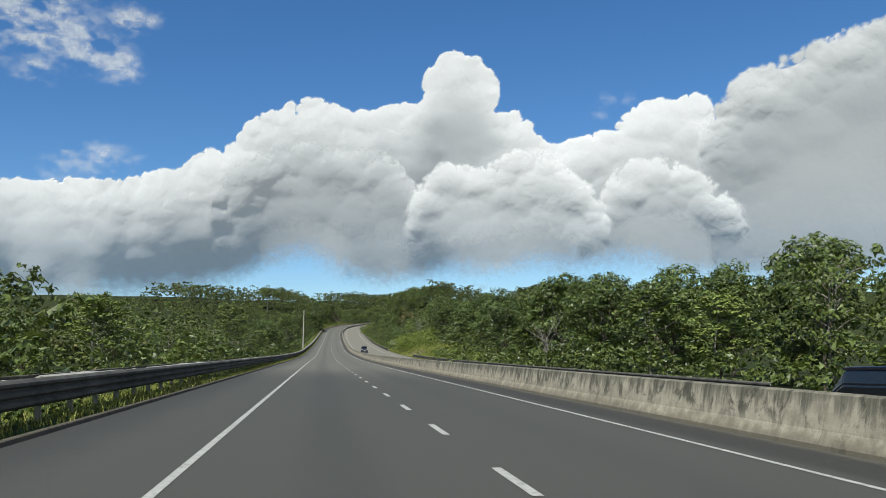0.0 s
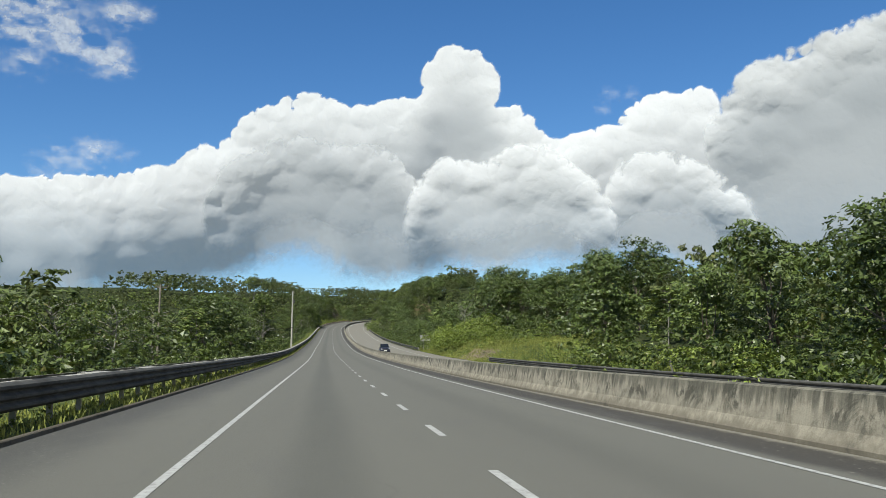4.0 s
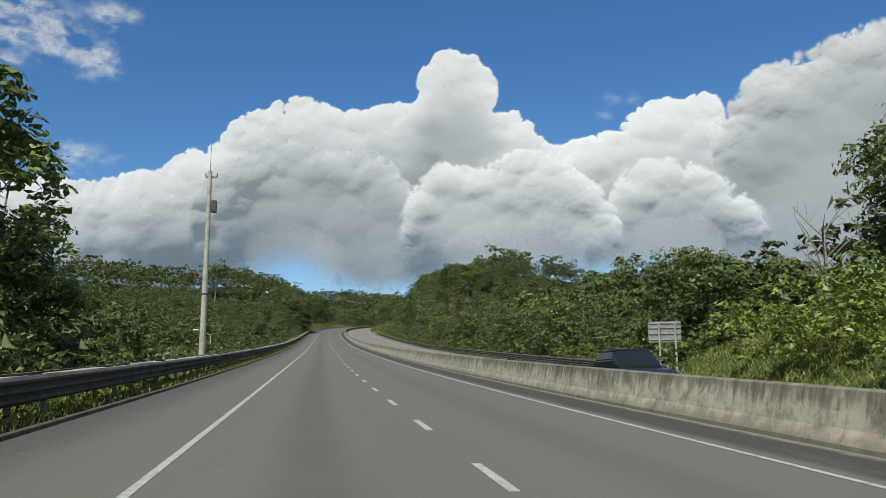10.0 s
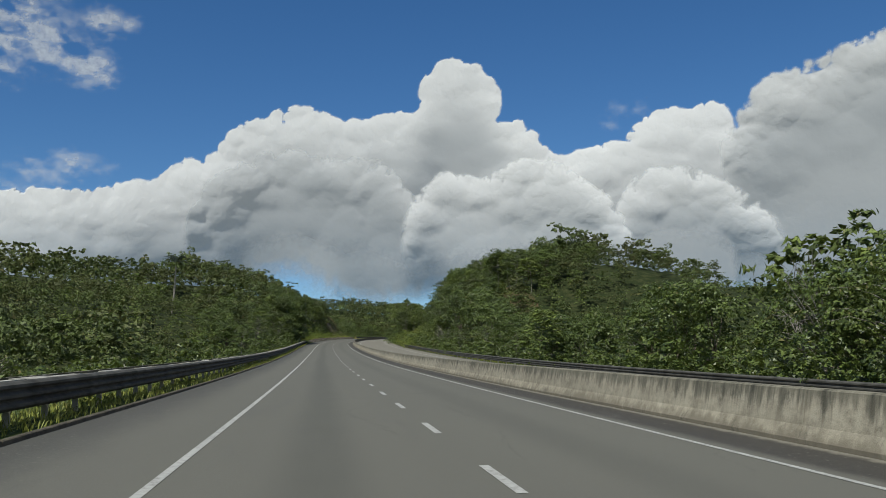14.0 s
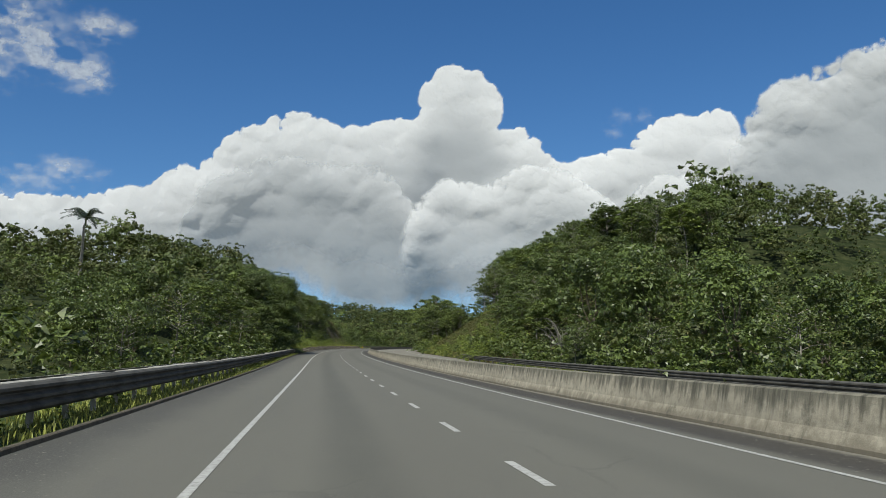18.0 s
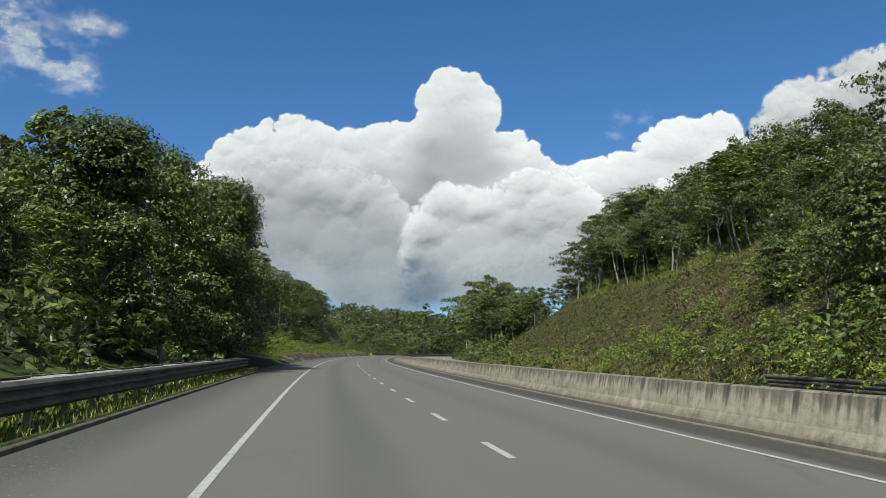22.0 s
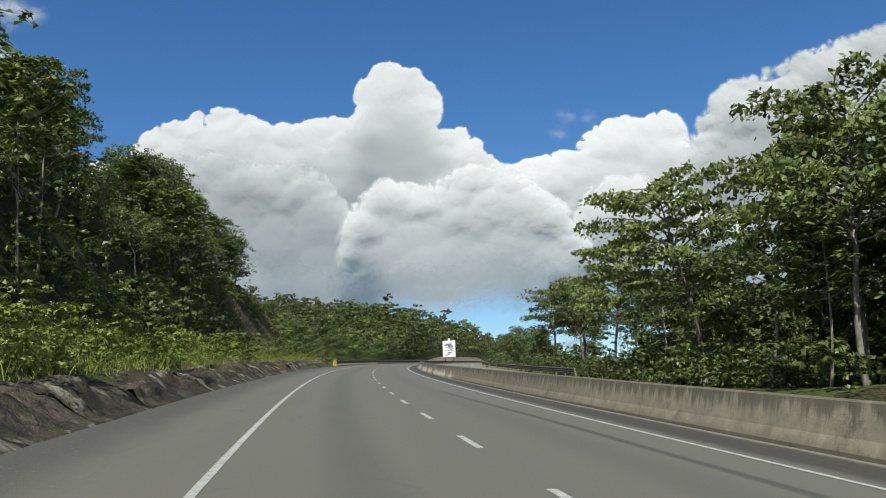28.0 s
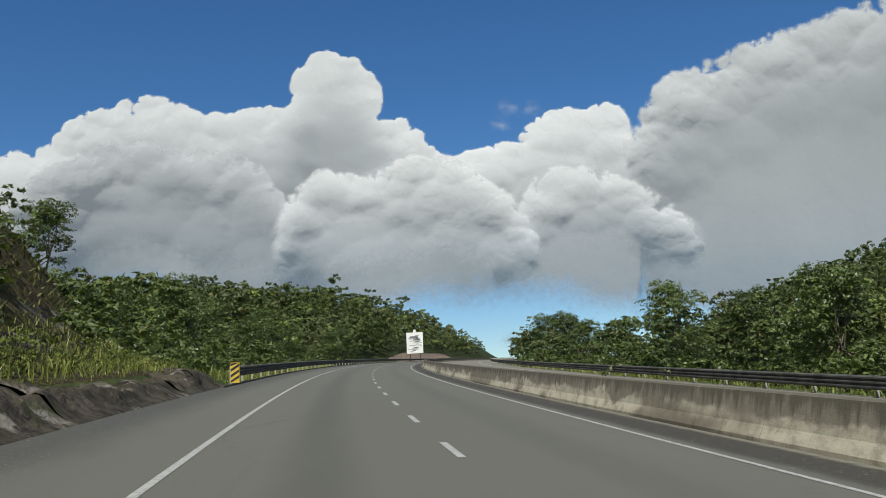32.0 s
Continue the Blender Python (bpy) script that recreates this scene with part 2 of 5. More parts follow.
def concrete(name, light, dark, streak=1.0):
    m = Nodes(name)
    uv = m.coords("UV")            # across the face, along the run
    sep = m.add("ShaderNodeSeparateXYZ", {0: uv})
    h, s = sep.outputs[0], sep.outputs[1]
    big = m.noise(m.scaled(uv, (0.9, 0.13, 1)), 1.0, 5.0, 0.6)
    run = m.noise(m.scaled(uv, (0.55, 4.2, 1)), 1.0, 5.0, 0.62, 0.25)     # drips down the face
    run2 = m.noise(m.scaled(uv, (0.4, 11.0, 1)), 1.0, 3.0, 0.6)
    grain = m.noise(m.coords("Object"), 30.0, 4.0, 0.7)
    col = m.mix(m.smooth(big, 0.3, 0.72), rgb(*light), rgb(*[a * 0.72 for a in light]))
    up = m.smooth(h, 0.35, 1.0)
    drip = m.math("MULTIPLY", m.smooth(m.math("ADD", m.math("MULTIPLY", run, 0.65), m.math("MULTIPLY", run2, 0.35)), 0.44, 0.66), m.math("MULTIPLY_ADD", up, 0.9, 0.1))
    drip = m.math("MULTIPLY", drip, m.math("MULTIPLY", m.smooth(m.noise(m.scaled(uv, (0.1, 0.05, 1)), 1.0, 3.0), 0.32, 0.58, 0.35, 1.0), streak))
    col = m.mix(drip, col, rgb(*dark))
    foot = m.math("MULTIPLY", m.smooth(m.math("ADD", h, m.math("MULTIPLY", m.math("SUBTRACT", m.noise(uv, 2.4, 6.0, 0.7), 0.5), 0.9)), 0.12, 0.5, 1.0, 0.0), 0.75)
    col = m.mix(foot, col, rgb(0.115, 0.100, 0.074))
    plaster = m.math("MULTIPLY", m.math("MULTIPLY", m.smooth(s, 652.0, 656.0), m.smooth(m.noise(m.scaled(uv, (0.3, 0.12, 1)), 1.0, 4.0), 0.42, 0.5)), m.smooth(m.math("ADD", h, m.math("MULTIPLY", m.math("SUBTRACT", m.noise(m.scaled(uv, (1.2, 0.5, 1)), 1.0, 5.0, 0.6), 0.5), 1.3)), 0.5, 0.66, 1.0, 0.0))
    col = m.mix(m.math("MULTIPLY", plaster, 0.7), col, rgb(*[a * 1.35 for a in light]))
    # black mould in ragged patches under the top, thick on the older lengths
    ragged = m.noise(m.scaled(uv, (1.1, 1.5, 1)), 1.0, 7.0, 0.7, 0.5)
    aged = m.smooth(s, 150.0, 330.0, 1.0, 0.25)
    black = m.math("MULTIPLY", m.math("MULTIPLY", m.smooth(ragged, 0.50, 0.60), m.smooth(h, 0.22, 0.62)), m.math("MULTIPLY", aged, 0.85))
    col = m.mix(black, col, rgb(*[a * 1.3 for a in dark]))
    # blotches over the whole face and a dirty upper band of uneven depth
    blot = m.smooth(m.noise(m.scaled(uv, (3.2, 2.2, 1)), 1.0, 7.0, 0.72), 0.44, 0.66)
    col = m.mix(m.math("MULTIPLY", blot, 0.55), col, rgb(light[0] * 0.36, light[1] * 0.35, light[2] * 0.34))
    rim = m.smooth(m.math("ADD", h, m.math("MULTIPLY", m.math("SUBTRACT", run, 0.5), 1.1)), 0.62, 0.86)
    late = m.smooth(s, 560.0, 640.0)
    col = m.mix(m.math("MULTIPLY", rim, m.math("MULTIPLY_ADD", late, 0.33, 0.55)), col, rgb(*[a * 2.0 for a in dark]))
    grime = m.math("MULTIPLY", m.math("MULTIPLY", late, 0.62), m.math("SUBTRACT", 1.0, m.math("MULTIPLY", plaster, 0.9)))
    col = m.mix(grime, col, rgb(light[0] * 0.30, light[1] * 0.28, light[2] * 0.27))
    mould = m.smooth(m.noise(m.coords("Object"), 1.7, 7.0, 0.72), 0.55, 0.68)
    col = m.mix(m.math("MULTIPLY", mould, 0.5), col, rgb(*[a * 1.6 for a in dark]))
    col = m.mix(m.math("MULTIPLY", m.smooth(grain, 0.45, 0.8), 0.25), col, rgb(*[a * 0.5 for a in light]))
    return m.surface(col, 0.9, normal=m.bump(m.math("ADD", grain, m.math("MULTIPLY", mould, 0.6)), 0.5, 0.015), spec=0.25)


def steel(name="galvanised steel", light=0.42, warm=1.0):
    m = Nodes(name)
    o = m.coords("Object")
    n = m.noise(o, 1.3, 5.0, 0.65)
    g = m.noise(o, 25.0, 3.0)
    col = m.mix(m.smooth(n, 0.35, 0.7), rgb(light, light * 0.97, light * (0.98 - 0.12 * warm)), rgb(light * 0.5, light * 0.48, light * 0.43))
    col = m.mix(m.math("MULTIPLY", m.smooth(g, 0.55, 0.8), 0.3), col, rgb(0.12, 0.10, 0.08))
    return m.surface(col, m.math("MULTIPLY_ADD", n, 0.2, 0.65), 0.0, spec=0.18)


def leaf_stuff(name, dark, light, trans, rough=0.42):
    """Leaves: each thing and each leaf a tone of its own, with a waxy sheen."""
    m = Nodes(name)
    ob = m.add("ShaderNodeObjectInfo").outputs["Random"]
    isl = m.add("ShaderNodeNewGeometry").outputs["Random Per Island"]
    patch = m.noise(m.coords("Object"), 0.3, 3.0)
    f = m.math("ADD", m.math("MULTIPLY", isl, 0.5), m.math("ADD", m.math("MULTIPLY", ob, 0.3), m.math("MULTIPLY_ADD", patch, 1.1, -0.45)), clamp=True)
    col = m.mix(f, rgb(*[c * 0.6 for c in dark]), rgb(*[c * 1.02 for c in light]))
    # veins, folds and small gaps within a spray: their shade and highlights painted into the colour
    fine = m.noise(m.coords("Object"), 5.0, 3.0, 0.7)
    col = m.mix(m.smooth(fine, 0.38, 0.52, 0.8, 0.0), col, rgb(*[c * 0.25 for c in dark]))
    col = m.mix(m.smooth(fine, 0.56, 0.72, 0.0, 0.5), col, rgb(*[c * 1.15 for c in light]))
    dry = m.smooth(isl, 0.965, 0.985)
    col = m.mix(m.math("MULTIPLY", dry, 0.6), col, rgb(0.16, 0.12, 0.05))
    return m.surface(col, rough, spec=0.34, translucent=m.mix(0.6, col, rgb(*trans)), amount=0.18)


def bark(name, light, dark):
    m = Nodes(name)
    o = m.coords("Object")
    n = m.noise(m.scaled(o, (6, 6, 1.2)), 1.0, 5.0, 0.6)
    ring = m.noise(m.scaled(o, (0.5, 0.5, 5)), 1.0, 3.0)
    col = m.mix(m.smooth(n, 0.35, 0.7), rgb(*light), rgb(*dark))
    col = m.mix(m.math("MULTIPLY", m.smooth(ring, 0.5, 0.65), 0.4), col, rgb(*dark))
    return m.surface(col, 0.85, normal=m.bump(n, 0.5, 0.02), spec=0.2)


def soil():
    m = Nodes("grass and soil")
    o = m.coords("Object")
    a = m.noise(o, 0.06, 5.0)
    b = m.noise(o, 0.8, 6.0, 0.7)
    c = m.noise(o, 7.0, 4.0, 0.7)
    col = m.mix(m.smooth(a, 0.4, 0.62), rgb(0.035, 0.055, 0.016), rgb(0.065, 0.085, 0.024))
    col = m.mix(m.smooth(b, 0.45, 0.7), col, rgb(0.10, 0.105, 0.035))
    col = m.mix(m.math("MULTIPLY", m.smooth(b, 0.62, 0.75), 0.55), col, rgb(0.15, 0.115, 0.062))
    col = m.mix(m.math("MULTIPLY", m.smooth(c, 0.4, 0.7), 0.45), col, rgb(0.02, 0.03, 0.01))
    return m.surface(col, 0.95, normal=m.bump(m.math("ADD", b, m.math("MULTIPLY", c, 0.3)), 0.8, 0.25), spec=0.1)


def forest_floor():
    m = Nodes("forest floor")
    o = m.coords("Object")
    b = m.noise(o, 0.7, 6.0, 0.7)
    col = m.mix(m.smooth(b, 0.4, 0.7), rgb(0.018, 0.026, 0.009), rgb(0.045, 0.05, 0.02))
    return m.surface(col, 0.95, normal=m.bump(b, 0.8, 0.3), spec=0.1)


def slope_grass():
    m = Nodes("dry grassy slope")
    o = m.coords("Object")
    a = m.noise(o, 0.09, 5.0, 0.6)
    b = m.noise(o, 0.9, 6.0, 0.7)
    c = m.noise(o, 4.0, 5.0, 0.75)
    col = m.mix(m.smooth(a, 0.36, 0.6), rgb(0.070, 0.078, 0.026), rgb(0.100, 0.078, 0.042))
    col = m.mix(m.smooth(b, 0.48, 0.7), col, rgb(0.055, 0.070, 0.020))
    col = m.mix(m.math("MULTIPLY", m.smooth(m.noise(o, 0.13, 5.0, 0.65), 0.56, 0.66), 0.8), col, rgb(0.17, 0.115, 0.070))
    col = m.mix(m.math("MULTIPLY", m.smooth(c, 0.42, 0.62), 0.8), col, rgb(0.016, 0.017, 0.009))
    return m.surface(col, 0.95, normal=m.bump(m.math("ADD", b, m.math("MULTIPLY", c, 0.8)), 1.0, 0.35), spec=0.1)


def rock():
    m = Nodes("stained rock")
    o = m.coords("Object")
    a = m.noise(o, 0.5, 6.0, 0.65)
    b = m.noise(m.scaled(o, (1.0, 1.0, 0.75)), 2.2, 6.0, 0.7)
    c = m.noise(o, 14.0, 4.0, 0.7)
    d = m.noise(o, 0.8, 5.0, 0.6, 0.6)
    col = m.mix(m.smooth(a, 0.35, 0.65), rgb(0.10, 0.083, 0.062), rgb(0.034, 0.029, 0.022))
    col = m.mix(m.math("MULTIPLY", m.smooth(b, 0.46, 0.62), 0.8), col, rgb(0.02, 0.018, 0.015))
    col = m.mix(m.math("MULTIPLY", m.smooth(d, 0.55, 0.64), 0.75), col, rgb(0.29, 0.265, 0.225))
    col = m.mix(m.math("MULTIPLY", m.smooth(m.noise(o, 1.6, 5.0), 0.52, 0.66), 0.6), col, rgb(0.05, 0.055, 0.022))
    col = m.mix(m.math("MULTIPLY", m.smooth(c, 0.5, 0.8), 0.4), col, rgb(0.03, 0.028, 0.02))
    return m.surface(col, 0.92, normal=m.bump(m.math("ADD", b, m.math("MULTIPLY", c, 0.25)), 1.0, 0.3), spec=0.2)


def plain(name, colour, rough=0.6, metal=0.0, vary=0.25, scale=3.0):
    m = Nodes(name)
    n = m.noise(m.coords("Object"), scale, 5.0, 0.65)
    col = m.mix(m.smooth(n, 0.35, 0.7), rgb(*colour), rgb(*[c * (1 - vary) for c in colour]))
    return m.surface(col, rough, metal)


ASPHALT, PAINT = asphalt(), paint()
BARRIER = concrete("weathered concrete", (0.385, 0.352, 0.27), (0.030, 0.030, 0.023), 1.15)
# kerb near black: shade on its road face is put into the colour
KERB = concrete("shade-dark kerb concrete", (0.034, 0.031, 0.026), (0.014, 0.013, 0.012), 0.8)
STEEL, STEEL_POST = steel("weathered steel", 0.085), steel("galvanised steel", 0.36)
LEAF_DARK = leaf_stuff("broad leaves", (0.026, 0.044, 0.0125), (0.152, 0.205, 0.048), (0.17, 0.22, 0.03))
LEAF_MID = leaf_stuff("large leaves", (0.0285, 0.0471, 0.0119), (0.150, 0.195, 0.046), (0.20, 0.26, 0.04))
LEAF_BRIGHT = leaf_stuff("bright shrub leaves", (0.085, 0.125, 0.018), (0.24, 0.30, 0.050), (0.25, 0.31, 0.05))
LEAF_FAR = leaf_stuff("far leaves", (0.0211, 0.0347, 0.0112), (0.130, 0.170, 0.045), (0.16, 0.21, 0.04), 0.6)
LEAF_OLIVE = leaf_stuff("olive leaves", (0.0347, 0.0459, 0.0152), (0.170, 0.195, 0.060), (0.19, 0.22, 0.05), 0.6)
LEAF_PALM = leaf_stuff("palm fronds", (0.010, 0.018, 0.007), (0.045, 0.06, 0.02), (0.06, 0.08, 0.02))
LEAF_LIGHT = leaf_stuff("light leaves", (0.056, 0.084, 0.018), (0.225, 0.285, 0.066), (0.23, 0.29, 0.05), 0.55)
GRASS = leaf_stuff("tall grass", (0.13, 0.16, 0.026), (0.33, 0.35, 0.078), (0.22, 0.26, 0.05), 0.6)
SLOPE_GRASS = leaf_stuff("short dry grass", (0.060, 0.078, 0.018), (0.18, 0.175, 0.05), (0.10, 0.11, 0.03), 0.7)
BARK_PALE = bark("pale bark", (0.25, 0.235, 0.205), (0.11, 0.10, 0.085))
BARK = bark("brown bark", (0.16, 0.135, 0.10), (0.06, 0.05, 0.04))
SOIL, ROCK = soil(), rock()
EARTH = plain("broken reddish earth", (0.20, 0.145, 0.105), 0.95, vary=0.75, scale=1.6)
FLOOR = forest_floor()
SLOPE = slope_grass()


def clouds():
    """White cloud, thin where its cover is thin; billows heaped on the relief of the mesh, shading and haze painted in,
    and a hazy glow of scattered light inside.
    """
    m = Nodes("cumulus clouds")
    uv = m.coords("UV")
    cover = m.add("ShaderNodeAttribute", attribute_name="cover").outputs["Fac"]
    crisp = m.add("ShaderNodeAttribute", attribute_name="crisp").outputs["Fac"]
    up = m.add("ShaderNodeSeparateXYZ", {0: uv}).outputs[1]
    tone = m.add("ShaderNodeAttribute", attribute_name="tone").outputs["Fac"]
    n = m.noise(uv, 2.2, 5.0, 0.6)
    thin = m.math("SUBTRACT", n, 0.5)
    edge = m.math("ADD", cover, m.math("MULTIPLY", thin, m.math("MULTIPLY_ADD", cover, 0.4, 0.22)))
    f = m.smooth(edge, 0.04, m.math("MULTIPLY_ADD", crisp, -0.26, 0.62))
    warp = m.vmath("ADD", uv, m.scaled(m.vmath("SUBTRACT", m.noise(uv, 1.1, 4.0, 0.6, colour=True), (0.5, 0.5, 0.5)), (0.7, 0.7, 0)))
    heap = None
    for scale, amt in ((0.6, 1.0), (1.4, 0.42), (3.2, 0.14)):
        d = m.add("ShaderNodeTexVoronoi", {"Vector": warp, "Scale": scale, "Smoothness": 0.55}, feature="SMOOTH_F1").outputs["Distance"]
        cap = m.math("MULTIPLY", m.math("SUBTRACT", 1.0, m.math("MULTIPLY", d, d)), amt)
        heap = cap if heap is None else m.math("ADD", heap, cap)
    relief = m.bump(m.math("MULTIPLY", heap, m.math("MULTIPLY_ADD", crisp, 0.85, 0.15)), 1.0, 13.0)
    # tone greys the faces below each brow: cloud shading put into the colour
    b = m.add("ShaderNodeBsdfDiffuse", {"Color": m.mix(tone, rgb(0.10, 0.105, 0.11), rgb(0.40, 0.40, 0.40)), "Roughness": 1.0, "Normal": relief})
    # the glow turns hazy blue low down, and lifts the shaded faces
    low = m.smooth(m.math("ADD", up, m.math("MULTIPLY", thin, 3.0)), 5.0, 11.5)
    inner = m.mix(low, rgb(0.085, 0.125, 0.17), m.mix(tone, rgb(0.13, 0.15, 0.17), rgb(0.165, 0.17, 0.175)))
    glow = m.add("ShaderNodeEmission", {"Color": inner, "Strength": 1.0})
    body = m.add("ShaderNodeAddShader", {0: b.outputs[0], 1: glow.outputs[0]})
    cl = m.add("ShaderNodeBsdfTransparent")
    sh = m.add("ShaderNodeMixShader", {0: f, 1: cl.outputs[0], 2: body.outputs[0]})
    m.l.new(sh.outputs[0], m.out.inputs[0])
    return m.mat


CLOUDS = clouds()

# ---- building helpers ----
def mesh_of(name, verts, faces, mat=None, uv=None, smooth=False):
    """A mesh from arrays of points and of equal-sided faces."""
    verts, faces = np.asarray(verts, np.float32), np.asarray(faces, np.int32)
    me = bpy.data.meshes.new(name)
    k = faces.shape[1]
    me.vertices.add(len(verts))
    me.vertices.foreach_set("co", verts.ravel())
    me.loops.add(faces.size)
    me.loops.foreach_set("vertex_index", faces.ravel())
    me.polygons.add(len(faces))
    me.polygons.foreach_set("loop_start", np.arange(0, faces.size, k, dtype=np.int32))
    me.polygons.foreach_set("loop_total", np.full(len(faces), k, np.int32))
    me.polygons.foreach_set("use_smooth", np.full(len(faces), bool(smooth)))
    if uv is not None:
        lay = me.uv_layers.new(name="UVMap")
        lay.data.foreach_set("uv", np.asarray(uv, np.float32)[faces.ravel()].ravel())
    me.update(calc_edges=True)
    me.validate()
    if mat:
        me.materials.append(mat)
    return me


def part(name, mesh, parent, label="", mat=None):
    """One mesh object under a thing or a part."""
    if isinstance(mesh, bmesh.types.BMesh):
        me = bpy.data.meshes.new(name)
        mesh.to_mesh(me)
        mesh.free()
        mesh = me
        if mat:
            me.materials.append(mat)
    ob = new(name, mesh)
    ob.parent = parent
    return tagged(ob, label)


def thing(name, label, category, group="", kind="", at=None, mesh=None):
    ob = new(name, mesh)
    if at is not None:
        ob.matrix_basis = at
    return tagged(ob, label, category, group, kind)


def sheet(ss, ls, height, du=None):
    """Points, faces and (l, s) coordinates of a grid over the road's plane; height(s, l) above it."""
    S, L = np.meshgrid(ss, ls, indexing="ij")
    P = onroad(S, L, height(S, L)).reshape(-1, 3)
    n, k = len(ss), len(ls)
    i = (np.arange(n - 1)[:, None] * k + np.arange(k - 1)[None]).ravel()
    F = np.stack([i, i + 1, i + k + 1, i + k], 1)
    return P, F, np.stack([L.ravel() if du is None else np.broadcast_to(du, L.shape).ravel(), S.ravel()], 1)


def sweep(name, profile, s0, s1, step, mat, closed=True, drop=None, origin=False):
    """A profile of (l, h) swept along the road from s0 to s1, with ends closed."""
    prof = np.array(profile, float)
    n = max(2, int(round((s1 - s0) / step)) + 1)
    ss = np.linspace(s0, s1, n)
    k = len(prof)
    P = onroad(ss[:, None], prof[None, :, 0], prof[None, :, 1] + (drop(ss)[:, None] if drop else 0)).reshape(-1, 3)
    m = k if closed else k - 1
    a = np.arange(m)
    b = (a + 1) % k
    i = np.arange(n - 1)[:, None] * k
    F = np.stack([i + a, i + k + a, i + k + b, i + b], -1).reshape(-1, 4)
    run = np.concatenate([[0], np.cumsum(np.hypot(*np.diff(prof, axis=0).T))])
    UV = np.stack([np.tile(run, n), np.repeat(ss, k)], 1)
    me = mesh_of(name, P, F, mat, UV)
    if closed:
        bm = bmesh.new()
        bm.from_mesh(me)
        bm.verts.ensure_lookup_table()
        for base, flip in ((0, False), ((n - 1) * k, True)):
            vs = [bm.verts[base + j] for j in range(k)]
            bm.faces.new(vs[::-1] if flip else vs)
        bmesh.ops.recalc_face_normals(bm, faces=bm.faces)
        bm.to_mesh(me)
        bm.free()
    return me


def box_bm(size, at=(0, 0, 0), bevel=0.0, bm=None):
    bm = bm or bmesh.new()
    g = bmesh.ops.create_cube(bm, size=1, matrix=Matrix.Translation(at) @ Matrix.Diagonal((*size, 1)))
    if bevel:
        es = list({e for v in g["verts"] for e in v.link_edges})
        bmesh.ops.bevel(bm, geom=es, offset=bevel, segments=2, affect="EDGES")
    return bm


def stand(s, l, h=0.0, turn=0.0, scale=1.0, level=None):
    """A pose on the road's plane (or at the height level), turned with the road."""
    p = onroad(s, l, h)
    z = p[2] if level is None else level
    sc = scale if isinstance(scale, tuple) else (scale,) * 3
    return Matrix.LocRotScale((p[0], p[1], z), Euler((0, 0, radians(turn) - float(heading(s)))), sc)


def join(pieces):
    vs, fs, n = [], [], 0
    for v, f in pieces:
        vs.append(v)
        fs.append(f + n)
        n += len(v)
    return np.concatenate(vs), np.concatenate(fs)


def sstep(x, a, b):
    t = np.clip((x - a) / (b - a), 0, 1)
    return t * t * (3 - 2 * t)


def fbm(x, y, seed, octaves=5, rough=0.55):
    """Smooth value noise, about -1 to 1."""
    rg = np.random.default_rng(seed)
    tot, amp, norm = 0.0, 1.0, 0.0
    for o in range(octaves):
        g = rg.uniform(-1, 1, (64, 64))
        u, v = x * 2 ** o + 17.3 * o, y * 2 ** o + 5.1 * o
        i, j = np.floor(u).astype(int), np.floor(v).astype(int)
        a, b = u - i, v - j
        a, b = a * a * (3 - 2 * a), b * b * (3 - 2 * b)
        q = lambda p, r: g[p % 64, r % 64]
        tot = tot + amp * ((q(i, j) * (1 - a) + q(i + 1, j) * a) * (1 - b) + (q(i, j + 1) * (1 - a) + q(i + 1, j + 1) * a) * b)
        norm += amp
        amp *= rough
    return tot / norm


# ---- the land ----
FAR_EDGE = 20.9          # outer edge of the other carriageway
FAR_DROP_S = [-400, 60, 340, 620, 5000]
FAR_DROP = [-0.55, -0.55, -0.45, 0.0, 0.0]


def far_drop(s):
    return np.interp(s, FAR_DROP_S, FAR_DROP)


def ripple(x, y, k):
    """Smooth hills out of a few sines."""
    return (np.sin(x * k + 1.3 * np.sin(y * k * 0.7 + 0.5)) + np.sin(y * k * 1.3 + 1.1 * np.sin(x * k * 0.6 + 2.1)) + 0.5 * np.sin((x + y) * k * 2.1 + 0.7)) / 2.5


